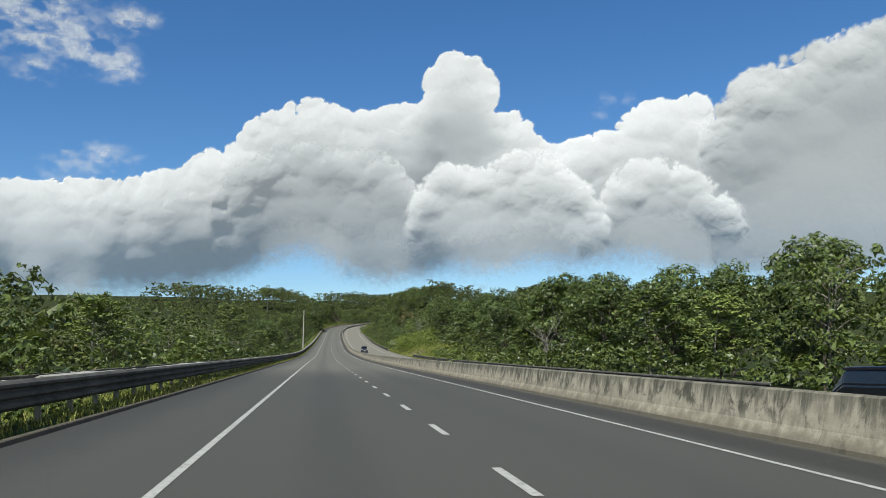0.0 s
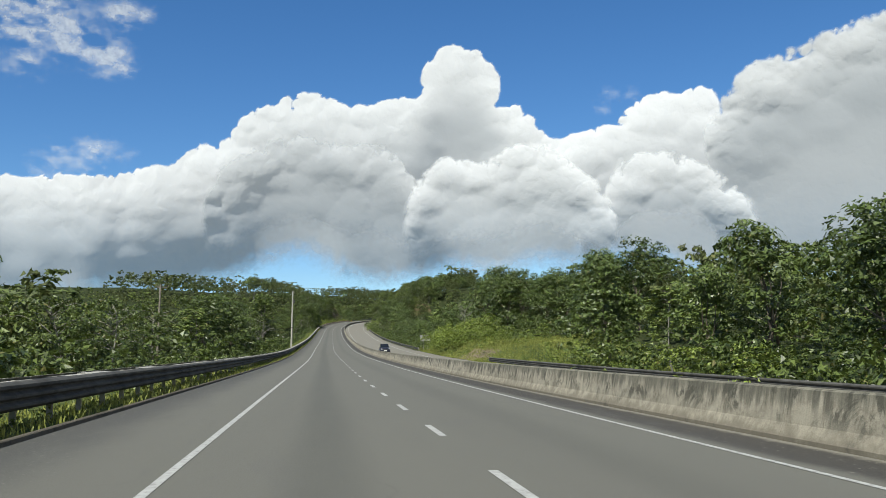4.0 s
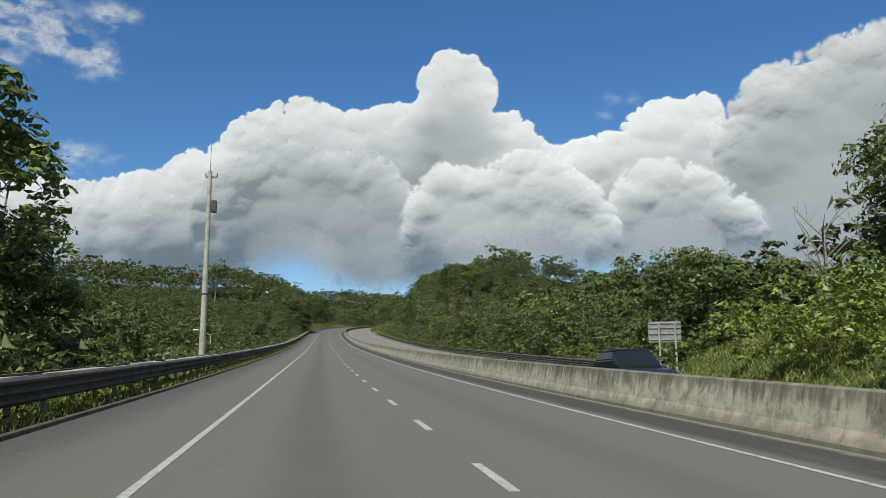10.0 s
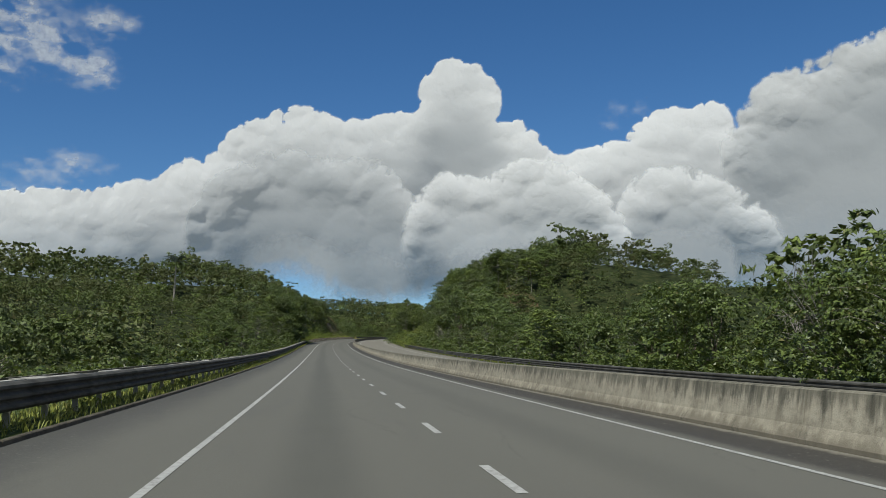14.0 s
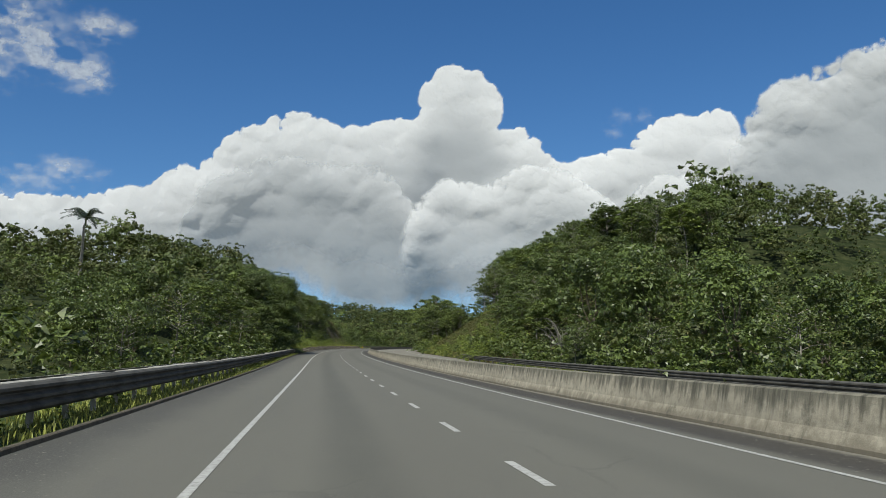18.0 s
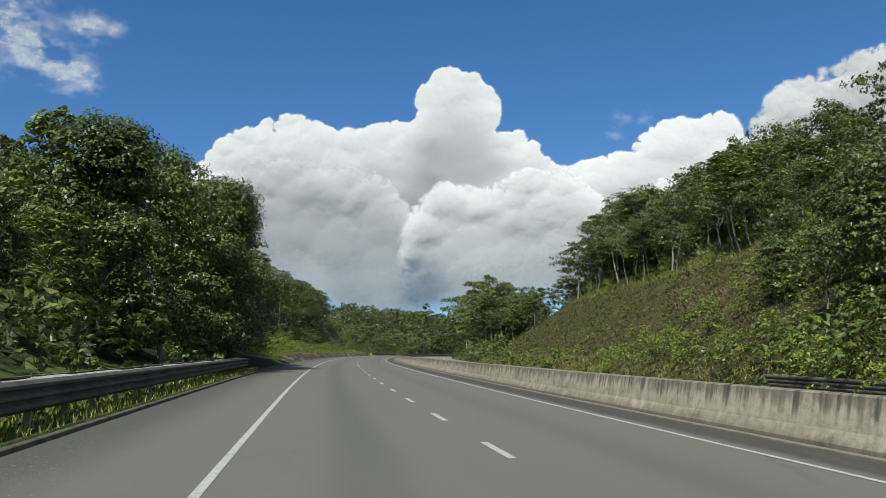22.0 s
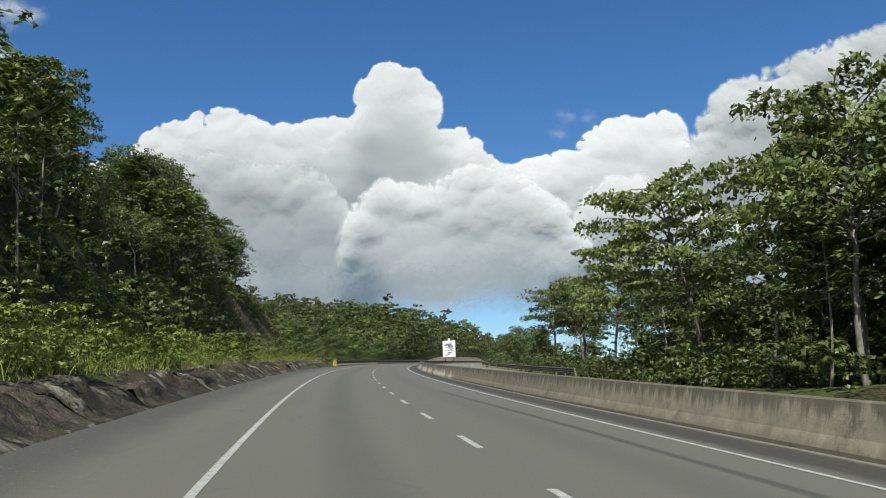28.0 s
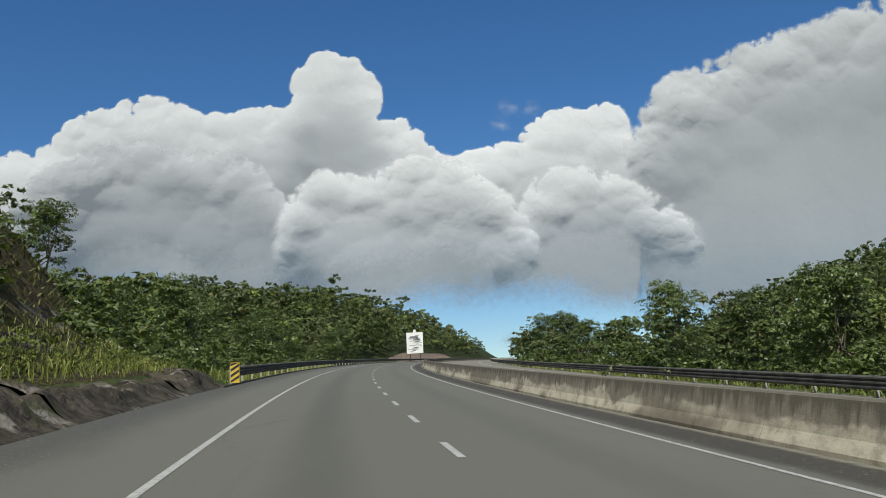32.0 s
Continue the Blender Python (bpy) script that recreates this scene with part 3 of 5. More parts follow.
def land(s, l):
    """Height of the land over the road's plane."""
    s, l = np.broadcast_arrays(np.asarray(s, float), np.asarray(l, float))
    d, e = np.maximum(-3.2 - l, 0), np.maximum(l - FAR_EDGE, 0)
    h = np.full(s.shape, -0.45)
    # left-hand side
    flat = 0.05 - 1.8 * sstep(d, 1.5, 9) + 1.2 * sstep(d, 30, 90) + 7 * sstep(d, 90, 260)
    low = 0.05 - 2.6 * sstep(d, 1.5, 10) + 1.5 * sstep(d, 30, 70) + 6 * sstep(d, 60, 180)
    hill = 0.1 + 6.0 * sstep(d, 2, 17) + 4 * sstep(d, 12, 50) + 5 * sstep(d, 45, 140)
    cut = -0.03 + 0.8 * sstep(d, 0.5, 1.7) + 0.7 * sstep(d, 1.8, 5) + 9.5 * sstep(d, 3.6, 12) + 8 * sstep(d, 11, 40) + 5 * sstep(d, 50, 120)
    open_ = -0.1 - 1.5 * sstep(d, 1, 6) + 3.5 * sstep(d, 6, 22) + 6 * sstep(d, 25, 120)
    ahead = 0.0 + 4 * sstep(d, 5, 16) + 14 * sstep(d, 12, 42) + 9 * sstep(d, 40, 120)
    hl = np.full(s.shape, 0.0) + flat
    for a, b, f in ((250, 300, low), (425, 505, hill), (535, 575, cut), (712, 740, open_), (915, 985, ahead)):
        w = sstep(s, a, b)
        hl = hl * (1 - w) + f * w
    # right-hand side
    r_flat = -0.15 - 1.0 * sstep(e, 1, 6) + 1.5 * sstep(e, 20, 60) + 12 * sstep(e, 70, 220)
    r_bank = -0.1 + 2.2 * sstep(e, 0.8, 6) + 0.8 * sstep(e, 6, 16) + 2 * sstep(e, 20, 60) + 9 * sstep(e, 70, 200)
    r_low = -0.15 - 1.6 * sstep(e, 1, 7) + 1.5 * sstep(e, 12, 40) - 5 * sstep(e, 40, 130)
    r_cut = -0.1 + 15.2 * sstep(e, -7, 27) - 15.2 * sstep(0.0, -7, 27) + 5 * sstep(e, 22, 48) - 15 * sstep(e, 50, 120)
    r_mid = -0.15 - 1.0 * sstep(e, 2, 8) + 1.0 * sstep(e, 15, 40) - 5 * sstep(e, 40, 120)
    r_val = -0.15 - 6.5 * sstep(e, 2.5, 22) + 29 * sstep(e, 45, 135)
    hr = np.full(s.shape, 0.0) + r_flat
    for a, b, f in ((165, 190, r_bank), (262, 285, r_low), (462, 512, r_cut), (606, 650, r_mid), (668, 722, r_val)):
        w = sstep(s, a, b)
        hr = hr * (1 - w) + f * w
    hr = hr + far_drop(s)
    x, y, _ = axis(s)
    rough = ripple(x + l, y, 0.11) * 0.35 + ripple(x + l, y, 0.031) * 1.6
    h = np.where(l < -2.95, hl + rough * sstep(d, 3, 25), h)
    h = np.where(l > FAR_EDGE, hr + rough * sstep(e, 3, 25), h)
    h = np.where((l <= FAR_EDGE) & (l > 9.0), far_drop(s) - 0.4, h)
    far = np.maximum(sstep(np.abs(l), 300, 900), np.maximum(sstep(s, 1250, 1700), sstep(-s, 150, 600)))
    return h * (1 - far) + far * (-18 + 8 * ripple(x + l, y, 0.004))


def ground_at(s, l):
    """World points on the land."""
    s, l = np.broadcast_arrays(np.asarray(s, float), np.asarray(l, float))
    x, y, z = axis(s)
    p = heading(s)
    near = np.clip(l, -400, 400)
    lc = np.clip(l, -8, 26)
    rest = l - near
    return np.stack([x + np.cos(p) * near + rest * math.cos(0.2), y - np.sin(p) * near - rest * math.sin(0.2), z - np.sin(bank(s)) * lc + land(s, l)], -1)


def build_ground():
    ss = np.concatenate([[-4600, -3000, -1800, -1000, -600, -350, -200, -120, -70, -40], np.arange(-20, 1241, 5.0), [1300, 1400, 1600, 2000, 2800, 4300]])
    ls = np.array([-4500, -2800, -1700, -1100, -800, -600, -450, -360, -300, -250, -210, -180, -155, -132, -112, -95, -80, -68, -58, -50, -43, -37, -32, -27.5, -24, -21, -18.5, -16,
                   -14, -12.2, -10.6, -9.2, -8.1, -7.2, -6.4, -5.7, -5.1, -4.6, -4.2, -3.8, -3.4, -3.15, -2.97, -2.94])
    rs = FAR_EDGE + np.array([-0.05, 0.2, 0.6, 1.1, 1.7, 2.4, 3.2, 4.1, 5.1, 6.3, 7.6, 9, 10.6, 12.4, 14.4, 16.6, 19, 21.6, 24.5, 28, 32, 37, 43, 50, 58, 68, 80, 95, 112, 132, 155, 180, 210, 250, 300, 360, 450, 600, 800, 1100, 1700, 2800, 4500])
    ll = np.concatenate([ls, [3.0, 9.0, 9.2, 15.0], rs])
    S, L = np.meshgrid(ss, ll, indexing="ij")
    P = ground_at(S, L).reshape(-1, 3)
    n, k = S.shape
    i = (np.arange(n - 1)[:, None] * k + np.arange(k - 1)[None]).ravel()
    F = np.stack([i, i + 1, i + k + 1, i + k], 1)
    me = mesh_of("ground", P, F, SOIL, smooth=True)
    me.materials.append(FLOOR)
    me.materials.append(SLOPE)
    me.materials.append(ROCK)
    me.materials.append(EARTH)
    sc, lc = S.ravel()[F].mean(1), L.ravel()[F].mean(1)
    which = np.where((lc < -8) | (lc > 27), 1, 0)
    which = np.where((sc > 158) & (sc < 268) & (lc > 20) & (lc < 36), 0, which)
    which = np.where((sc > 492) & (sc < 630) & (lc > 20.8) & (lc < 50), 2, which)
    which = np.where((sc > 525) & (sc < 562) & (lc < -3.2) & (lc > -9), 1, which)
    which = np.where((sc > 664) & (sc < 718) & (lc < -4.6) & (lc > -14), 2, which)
    which = np.where((sc > 655) & (sc < 714) & (lc < -5.0) & (lc > -12) & (fbm(sc * 0.16, lc * 0.3, 81, 3) > 0.02), 3, which)
    which = np.where((sc > 955) & (sc < 1060) & (lc < -5) & (lc > -16), 4, which)
    which = np.where((sc > 202) & (sc < 219) & (lc > 21.4) & (lc < 25.5), 4, which)
    me.polygons.foreach_set("material_index", which.astype(np.int32))
    return thing("ground", "green grassy land of banks, cuttings and wooded hills", "ground", kind="structure", mesh=me)


ground = build_ground()

# ---- the carriageways ----
S_END = 1180.0
road_ss = np.concatenate([np.arange(-20, S_END + 1, 4.0)])
P, F, UV = sheet(road_ss, np.array([-3.05, -1.5, 0, 1.8, 3.65, 5.5, 7.3, 8.0, 8.78]), lambda s, l: 0 * s)
road = thing("road", "grey worn asphalt carriageway with white lane lines", "road", kind="structure", mesh=mesh_of("road", P, F, ASPHALT, UV))
P, F, UV = sheet(road_ss, np.array([9.3, 10.8, 12.6, 14.5, 16.3, 18.1, 19.5, 20.9]), lambda s, l: far_drop(s) - 0.004 * (l - 9.3))
road_far = thing("road_opposite", "grey asphalt carriageway for oncoming traffic", "road", kind="structure", mesh=mesh_of("road_opposite", P, F, ASPHALT, UV))


def line_strip(name, l0, l1, s0, s1, far=False, step=4.0):
    ss = np.linspace(s0, s1, max(2, int((s1 - s0) / step) + 1))
    P, F, UV = sheet(ss, np.array([l0, l1]), (lambda s, l: far_drop(s) - 0.004 * (l - 9.3) + 0.006) if far else (lambda s, l: 0 * s + 0.006))
    return mesh_of(name, P, F, PAINT, UV)


part("edge_line", line_strip("edge_line", -0.055, 0.055, -20, S_END), road, "solid white painted edge line")
part("edge_line", line_strip("edge_line", 7.23, 7.33, -20, S_END), road, "solid white painted edge line")
part("edge_line", line_strip("edge_line", 10.75, 10.9, -20, S_END, True), road_far, "solid white painted edge line")
part("edge_line", line_strip("edge_line", 18.1, 18.25, -20, S_END, True), road_far, "solid white painted edge line")
DASH = 6.2
for i in range(-3, 165):
    s = 3.17 + DASH * i
    if s > -18:
        part("lane_dash", line_strip("lane_dash", 3.59, 3.71, s - 1.03, s + 1.03, step=1.1), road)
for i in range(0, 110):
    s = 3.17 + DASH * i * 1.6
    part("lane_dash", line_strip("lane_dash", 14.45, 14.6, s - 1.03, s + 1.03, True, step=1.1), road_far)

# ---- the median barrier, in cast lengths ----
barrier = thing("median_barrier", "stained grey concrete median barrier with dark drip marks", "barrier", kind="structure")
B0 = 8.72
SEG = 8.0
for i in range(int((S_END + 20) / SEG)):
    s0 = -20 + i * SEG
    lower = float(far_drop(s0 + SEG / 2)) - 0.3
    prof = [(B0, -0.1), (B0, 0.07), (B0 + 0.10, 0.27), (B0 + 0.21, 0.79), (B0 + 0.255, 0.815), (B0 + 0.43, 0.815), (B0 + 0.45, 0.79), (B0 + 0.5, 0.30), (B0 + 0.66, lower + 0.35), (B0 + 0.66, lower)]
    part("barrier_segment", sweep("barrier_segment", prof, s0 + 0.004, s0 + SEG - 0.004, 4.0, BARRIER), barrier)

# ---- kerb along the outer edge ----
kerb = thing("kerb", "low weathered concrete kerb at the road's edge", "kerb", kind="structure")
for s0, s1 in ((-20, 552), (716, S_END)):
    n = int((s1 - s0) / 6)
    for i in range(n):
        a = s0 + (s1 - s0) * i / n
        b = s0 + (s1 - s0) * (i + 1) / n
        part("kerb_stone", sweep("kerb_stone", [(-2.80, -0.05), (-2.82, 0.065), (-2.84, 0.08), (-2.92, 0.08), (-2.98, 0.055), (-2.98, -0.3)], a + 0.01, b - 0.01, 3.0, KERB), kerb)


# ---- guard rails ----
def corrugated_beam(l, top, side):
    """Outline of a corrugated rail whose face looks to the side (+1: towards growing l)."""
    pts = [(-0.02, 0.0), (0.03, -0.02), (0.085, -0.06), (0.085, -0.11), (0.01, -0.155), (0.01, -0.18), (0.085, -0.225), (0.085, -0.275), (0.01, -0.32), (0.01, -0.345), (0.085, -0.39), (0.085, -0.44), (0.03, -0.48), (0.0, -0.50)]
    outer = [(l + side * x, top + z) for x, z in pts]
    inner = [(l + side * (x - 0.012), top + z * 0.99 - 0.002) for x, z in pts]
    return outer + inner[::-1]


def guard_rail(s0, s1, l, side, top, label, double=False, drop=None, gap=2.1):
    rail = thing("guard_rail", label, "guard rail", "roadside guard rails")
    n = max(1, int(round((s1 - s0) / 12.6)))
    for i in range(n):
        a, b = s0 + (s1 - s0) * i / n, s0 + (s1 - s0) * (i + 1) / n
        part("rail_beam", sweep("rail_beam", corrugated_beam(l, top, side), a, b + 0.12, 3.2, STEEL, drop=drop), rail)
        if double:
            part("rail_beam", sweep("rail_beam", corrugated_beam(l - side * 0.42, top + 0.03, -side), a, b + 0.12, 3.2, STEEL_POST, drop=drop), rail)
    bm = box_bm((0.11, 0.09, top + 0.5), (0, 0, (top - 0.5) / 2), 0.012)
    post = part("post", bm, rail, mat=STEEL_POST)
    bm = box_bm((0.17, 0.13, 0.44), (0, 0, top - 0.24), 0.012)
    block = part("spacer_block", bm, rail, mat=STEEL_POST)
    first = True
    for s in np.arange(s0 + 0.6, s1, gap):
        dz = float(drop(s)) if drop else 0.0
        for src, off in ((post, side * 0.21), (block, side * 0.10)):
            m = stand(s, l - off, dz)
            if first:
                src.matrix_basis = m
            else:
                copy_thing(src, m).parent = rail
        first = False
    return rail


left_rail = guard_rail(-19, 527, -3.42, 1, 0.86, "long weathered galvanised guard rail beside a grassy verge", True)
cap_rng = np.random.default_rng(2)
for s in np.arange(-18, 525, 2.1):
    u, v, o = cap_rng.uniform(-0.025, 0.025, 3)
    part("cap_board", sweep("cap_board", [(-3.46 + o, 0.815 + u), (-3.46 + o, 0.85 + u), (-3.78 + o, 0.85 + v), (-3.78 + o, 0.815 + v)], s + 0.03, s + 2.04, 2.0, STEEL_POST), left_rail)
FOOTING = concrete("pale footing", (0.42, 0.40, 0.35), (0.10, 0.09, 0.08), 0.4)
for s in (171.2, 173.3, 175.4, 286.7, 288.8, 290.9, 293.0):
    part("footing", sweep("footing", [(-3.3, 0.0), (-3.32, 0.16), (-3.9, 0.19), (-3.95, -0.2)], s - 0.55, s + 0.3, 0.5, FOOTING), left_rail, "pale concrete footing")
guard_rail(721, 1000, -3.1, 1, 0.84, "galvanised guard rail along an open bend", gap=4.2)
for s0, s1 in ((35, 186), (262, 511), (669, 1000)):
    guard_rail(s0, s1, 20.5, -1, 0.76, "dark galvanised guard rail on the far side of the road", drop=lambda s: far_drop(s) - 0.04, gap=4.2)

# ---- clouds, far off ----
RC = 4690.0
BASE_A = [-30, -17, -11, -6.6, -3.3, -0.9, 1.2, 3.2, 6.7, 8.5, 10.5, 13, 20, 30, 60]
BASE_E = [4.6, 4.6, 4.8, 6.0, 7.4, 7.6, 6.4, 5.8, 6.0, 6.8, 6.8, 6.6, 6.4, 5.4, 5]
# outlines of the masses, back to front: bearing and height in degrees
MASSES = [
    dict(a=[-30, -18, -14, -11.6, -10.3, -8.7, -8.3, -7.4, -6.6, -5.5, -4.5, -3.1, -1.7, -0.3, 0.4, 1.5, 2.0, 3.3, 5.1, 6.0, 6.9, 9, 11.7, 12.3, 13.8, 14.3, 14.9, 15.8, 16.5, 18, 18.5, 18.9, 20.1, 20.5, 21.5, 23.3, 24.6, 25.3, 26.2, 28, 30, 60],
         e=[11.5, 11.2, 11.5, 11.8, 12.2, 12.4, 13.5, 13.7, 13.2, 14.8, 15.7, 16.6, 16.9, 17.4, 16.8, 16.8, 16.1, 16.6, 17.0, 16.7, 16.9, 17.4, 16.9, 16.2, 15.9, 14.9, 14.0, 13.6, 14.1, 14.4, 14.0, 15.0, 15.6, 16.1, 16.3, 16.3, 16.6, 16.1, 15.7, 12, 4, 4],
         tone=(1.0, 0.56), near=0, bright=0.95, grey=0.06, fall=5.5, deep=30, knobs=[(9.25, 17.9, 2.15), (8.1, 18.0, 1.35), (10.6, 17.8, 1.35), (9.2, 19.2, 0.95), (8.2, 18.9, 0.75), (10.3, 19.0, 0.75), (9.3, 15.4, 2.6)]),
    dict(a=[-7.6, -6.4, -3.7, -2.4, -0.3, 1.5, 3.3, 5.1, 5.6, 6.8, 7.6], e=[11.0, 12.1, 14.0, 14.3, 14.6, 13.8, 13.9, 13.7, 12.6, 11.2, 10], tone=(0.78, 0.40), near=0.8, bright=0.40, grey=0.06, fall=3.0, deep=7.5, knobs=[]),
    dict(a=[5, 6.1, 7.2, 8.6, 10.1, 11.1, 12.6, 14.7, 16.1, 17.8, 18.8, 19.6], e=[10, 11.2, 12.6, 13.4, 12.8, 12.8, 13.7, 13.5, 13.1, 11.4, 10.2, 9], tone=(1.0, 0.62), near=1.7, bright=0.56, grey=0.08, fall=3.4, deep=7, knobs=[]),
    dict(a=[16.2, 17, 18.1, 19.2, 20.7, 23, 24.9, 26.8, 28], e=[7.6, 8.5, 10.2, 11.9, 12.8, 12.6, 11.5, 10.3, 9], tone=(0.95, 0.50), near=1.7, bright=0.40, grey=0.04, fall=3, deep=4.5, knobs=[]),
    dict(a=[24.6, 25.7, 26.3, 27.3, 30, 32.5, 35.2, 42, 60], e=[13.8, 15.2, 16.3, 17.5, 18.2, 18.8, 19.5, 20.5, 21], tone=(0.88, 0.46), near=2.6, bright=0.34, grey=0.03, fall=4.0, deep=30, knobs=[]),
]


def blur(D, n):
    """A soft mean over n cells each way."""
    w = np.hanning(2 * n + 3)[1:-1]
    w /= w.sum()
    for _ in range(2):
        P = np.pad(D, ((n, n), (0, 0)), mode="edge")
        D = sum(w[i] * P[i:i + D.shape[0]] for i in range(2 * n + 1)).T
    return D


def build_clouds():
    """The cloud bank as a relief: masses one before another, each with a knobbly lit brow and a soft grey face."""
    CELL = 0.125
    az, el = np.arange(-26, 50.01, CELL), np.arange(1.5, 24.6, CELL)
    A, E = np.meshgrid(az, el, indexing="ij")
    wa, we = A + 0.30 * fbm(A * 0.5, E * 0.5, 3), E + 0.30 * fbm(A * 0.5 + 9, E * 0.5, 4)
    wa, we = wa + 0.16 * fbm(A * 1.7, E * 1.7, 5), we + 0.16 * fbm(A * 1.7 + 9, E * 1.7, 6)
    floor_e = np.interp(wa, BASE_A, BASE_E)
    foot_fade = np.clip((E + 1.0 * fbm(A * 0.2, E * 0.3, 8, 3) - floor_e + 1.6) / 4.2, 0, 1)
    pieces, covers, crisps, tones, spots, behind = [], [], [], [], [], None
    for num, q in enumerate(MASSES):
        rg = np.random.default_rng(40 + num)
        inside = (az > q["a"][0] - 0.5) & (az < q["a"][-1] + 0.5)
        top = np.interp(wa, q["a"], q["e"])
        line = np.interp(az, q["a"], q["e"])
        n = 8
        w = np.hanning(2 * n + 3)[1:-1]
        soft = np.convolve(np.pad(line, n, mode="edge"), w / w.sum(), "valid")
        for ka, ke, kr in q["knobs"]:
            soft = np.maximum(soft, np.where(np.abs(az - ka) < kr, ke + np.sqrt(np.maximum(kr ** 2 - (az - ka) ** 2, 0)), 0))
        n = 16
        w = np.hanning(2 * n + 3)[1:-1]
        broad = np.convolve(np.pad(soft, n, mode="edge"), w / w.sum(), "valid")
        below = broad[:, None] - E
        lean = q["grey"] + (q["bright"] - q["grey"]) * (1 - sstep(below, 0.0, q["fall"])) - 0.24 * (1 - sstep(E - floor_e, 0.3, 3.0))
        lean = lean + 0.20 * fbm(A * 0.22, E * 0.35, 14 + num, 3)
        body = np.cumsum(lean[:, ::-1], 1)[:, ::-1] * CELL
        D = body.copy()
        solid = np.zeros(A.shape)
        lobes = [(e, a, r, 0.13) for a, e, r in q["knobs"]]
        span = q["a"][-1] - q["a"][0]
        for size, per, down in ((1.5, 1.4, 4.5), (0.95, 3.6, 5.0), (0.55, 10.0, 4.5), (0.32, 14.0, 2.6)):
            for _ in range(int(span * per)):
                a, r = rg.uniform(q["a"][0], q["a"][-1]), size * rg.uniform(0.7, 1.25)
                k = np.linspace(-0.9, 0.9, 9)
                room = float((np.interp(a + k * r, az, soft) - r * np.sqrt(1 - k * k)).min()) + 0.12
                lobes.append((room - down * rg.uniform(0, 1) ** 1.5, a, r, 0.40))
        for e, a, r, amp in sorted(lobes, reverse=True):
            i0, i1 = np.searchsorted(az, (a - r - 0.8, a + r + 0.8))
            j0, j1 = np.searchsorted(el, (e - r - 0.8, e + r + 0.8))
            if i1 <= i0 or j1 <= j0:
                continue
            z = (slice(i0, i1), slice(j0, j1))
            rho = np.hypot((wa[z] - a) / r, (we[z] - e) / r)
            puff = np.sqrt(np.maximum(1 - rho ** 2, 0)) * sstep((we[z] - e) / r, -1.0, 0.3)
            rise = body[z] + amp * r * puff
            soften = 0.12 * r
            w = np.clip(0.5 + 0.5 * (rise - D[z]) / soften, 0, 1)
            D[z] = np.where(rho < 1, D[z] * (1 - w) + rise * w + soften * w * (1 - w), D[z])
            solid[z] = np.maximum(solid[z], np.clip((1 - rho) * min(r, 1.6) * (2.4 if num in (0,) else 1.1), 0, 1))
        solid = np.maximum(solid, np.clip((top - 0.8 - we) / 0.6, 0, 1))
        solid *= foot_fade
        # knobs melt into a soft face lower down
        calm = 0.8 * sstep(below + 0.9 * fbm(A * 0.3, E * 0.4, 60 + num, 3), 1.2, 5.0)
        D = D * (1 - calm) + (0.35 * blur(D, 5) + 0.65 * blur(D, 16)) * calm
        if q["deep"] < 20:
            solid *= 1 - sstep(below + 0.8 * fbm(A * 0.4, E * 0.4, 50 + num), 0.35 * q["deep"], q["deep"])
            solid *= sstep(A, q["a"][0], q["a"][0] + 1.6) * (1 - sstep(A, q["a"][-1] - 1.6, q["a"][-1]))
        elif num:
            solid *= sstep(A + 0.5 * fbm(A * 0.5, E * 0.5, 57, 4), q["a"][0], q["a"][0] + 1.0)
        if num == 0:
            solid *= 1 - sstep(A, 25.3, 26.2)
            behind = blur(D, 8)
            bits = np.zeros(A.shape)
            for ca, ce, r, thin in ((-18.5, 20.8, 4.2, 1.0), (-15.6, 19.8, 3.0, 0.9), (-13.4, 18.7, 2.0, 0.9), (-12.3, 18.2, 1.2, 0.7), (-12.4, 21.1, 1.6, 0.8), (-11.0, 21.3, 1.0, 0.5), (-17.8, 17.6, 1.6, 0.6), (-14.6, 22.8, 1.2, 0.4),
                                    (-13.8, 12.6, 2.2, 0.6), (-15.9, 12.2, 2.0, 0.6), (-11.8, 12.9, 1.0, 0.35), (19.2, 16.5, 1.0, 0.3), (18.6, 15.7, 0.9, 0.4), (20.4, 16.6, 0.9, 0.3), (10.5, 5.0, 0.8, 0.4), (18.6, 3.6, 1.1, 0.6)):
                rho = np.hypot(wa - ca, (we - ce) * 1.3) / r
                bits = np.maximum(bits, np.clip(1.2 - rho, 0, 1) * thin * np.clip(0.6 + 1.3 * fbm(A * 0.7 + E * 0.5, E * 1.5, 9), 0, 1))
            wispy = bits > solid
            solid = np.maximum(solid, np.clip(bits * 0.62, 0, 0.36))
            R = RC - D * 78.0
        else:
            j = np.clip(np.searchsorted(el, soft), 0, len(el) - 1)
            start = behind[np.arange(len(az)), j]
            R = RC - (np.convolve(np.pad(start, 24, mode="edge"), np.ones(49) / 49, "valid")[:, None] + q["near"] + D - 0.0) * 78.0
        P = np.stack([R * np.sin(np.radians(A)), R * np.cos(np.radians(A)), np.tan(np.radians(E)) * R], -1).reshape(-1, 3)
        n, k = A.shape
        i = (np.arange(n - 1)[:, None] * k + np.arange(k - 1)[None]).ravel()
        F = np.stack([i, i + k, i + k + 1, i + 1], 1)
        solid = solid * inside[:, None] if num else solid
        F = F[(solid.ravel()[F] > 0.01).any(1)]
        use = np.unique(F)
        back = np.zeros(n * k, int)
        back[use] = np.arange(len(use))
        pieces.append((P[use], back[F]))
        covers.append(solid.ravel()[use])
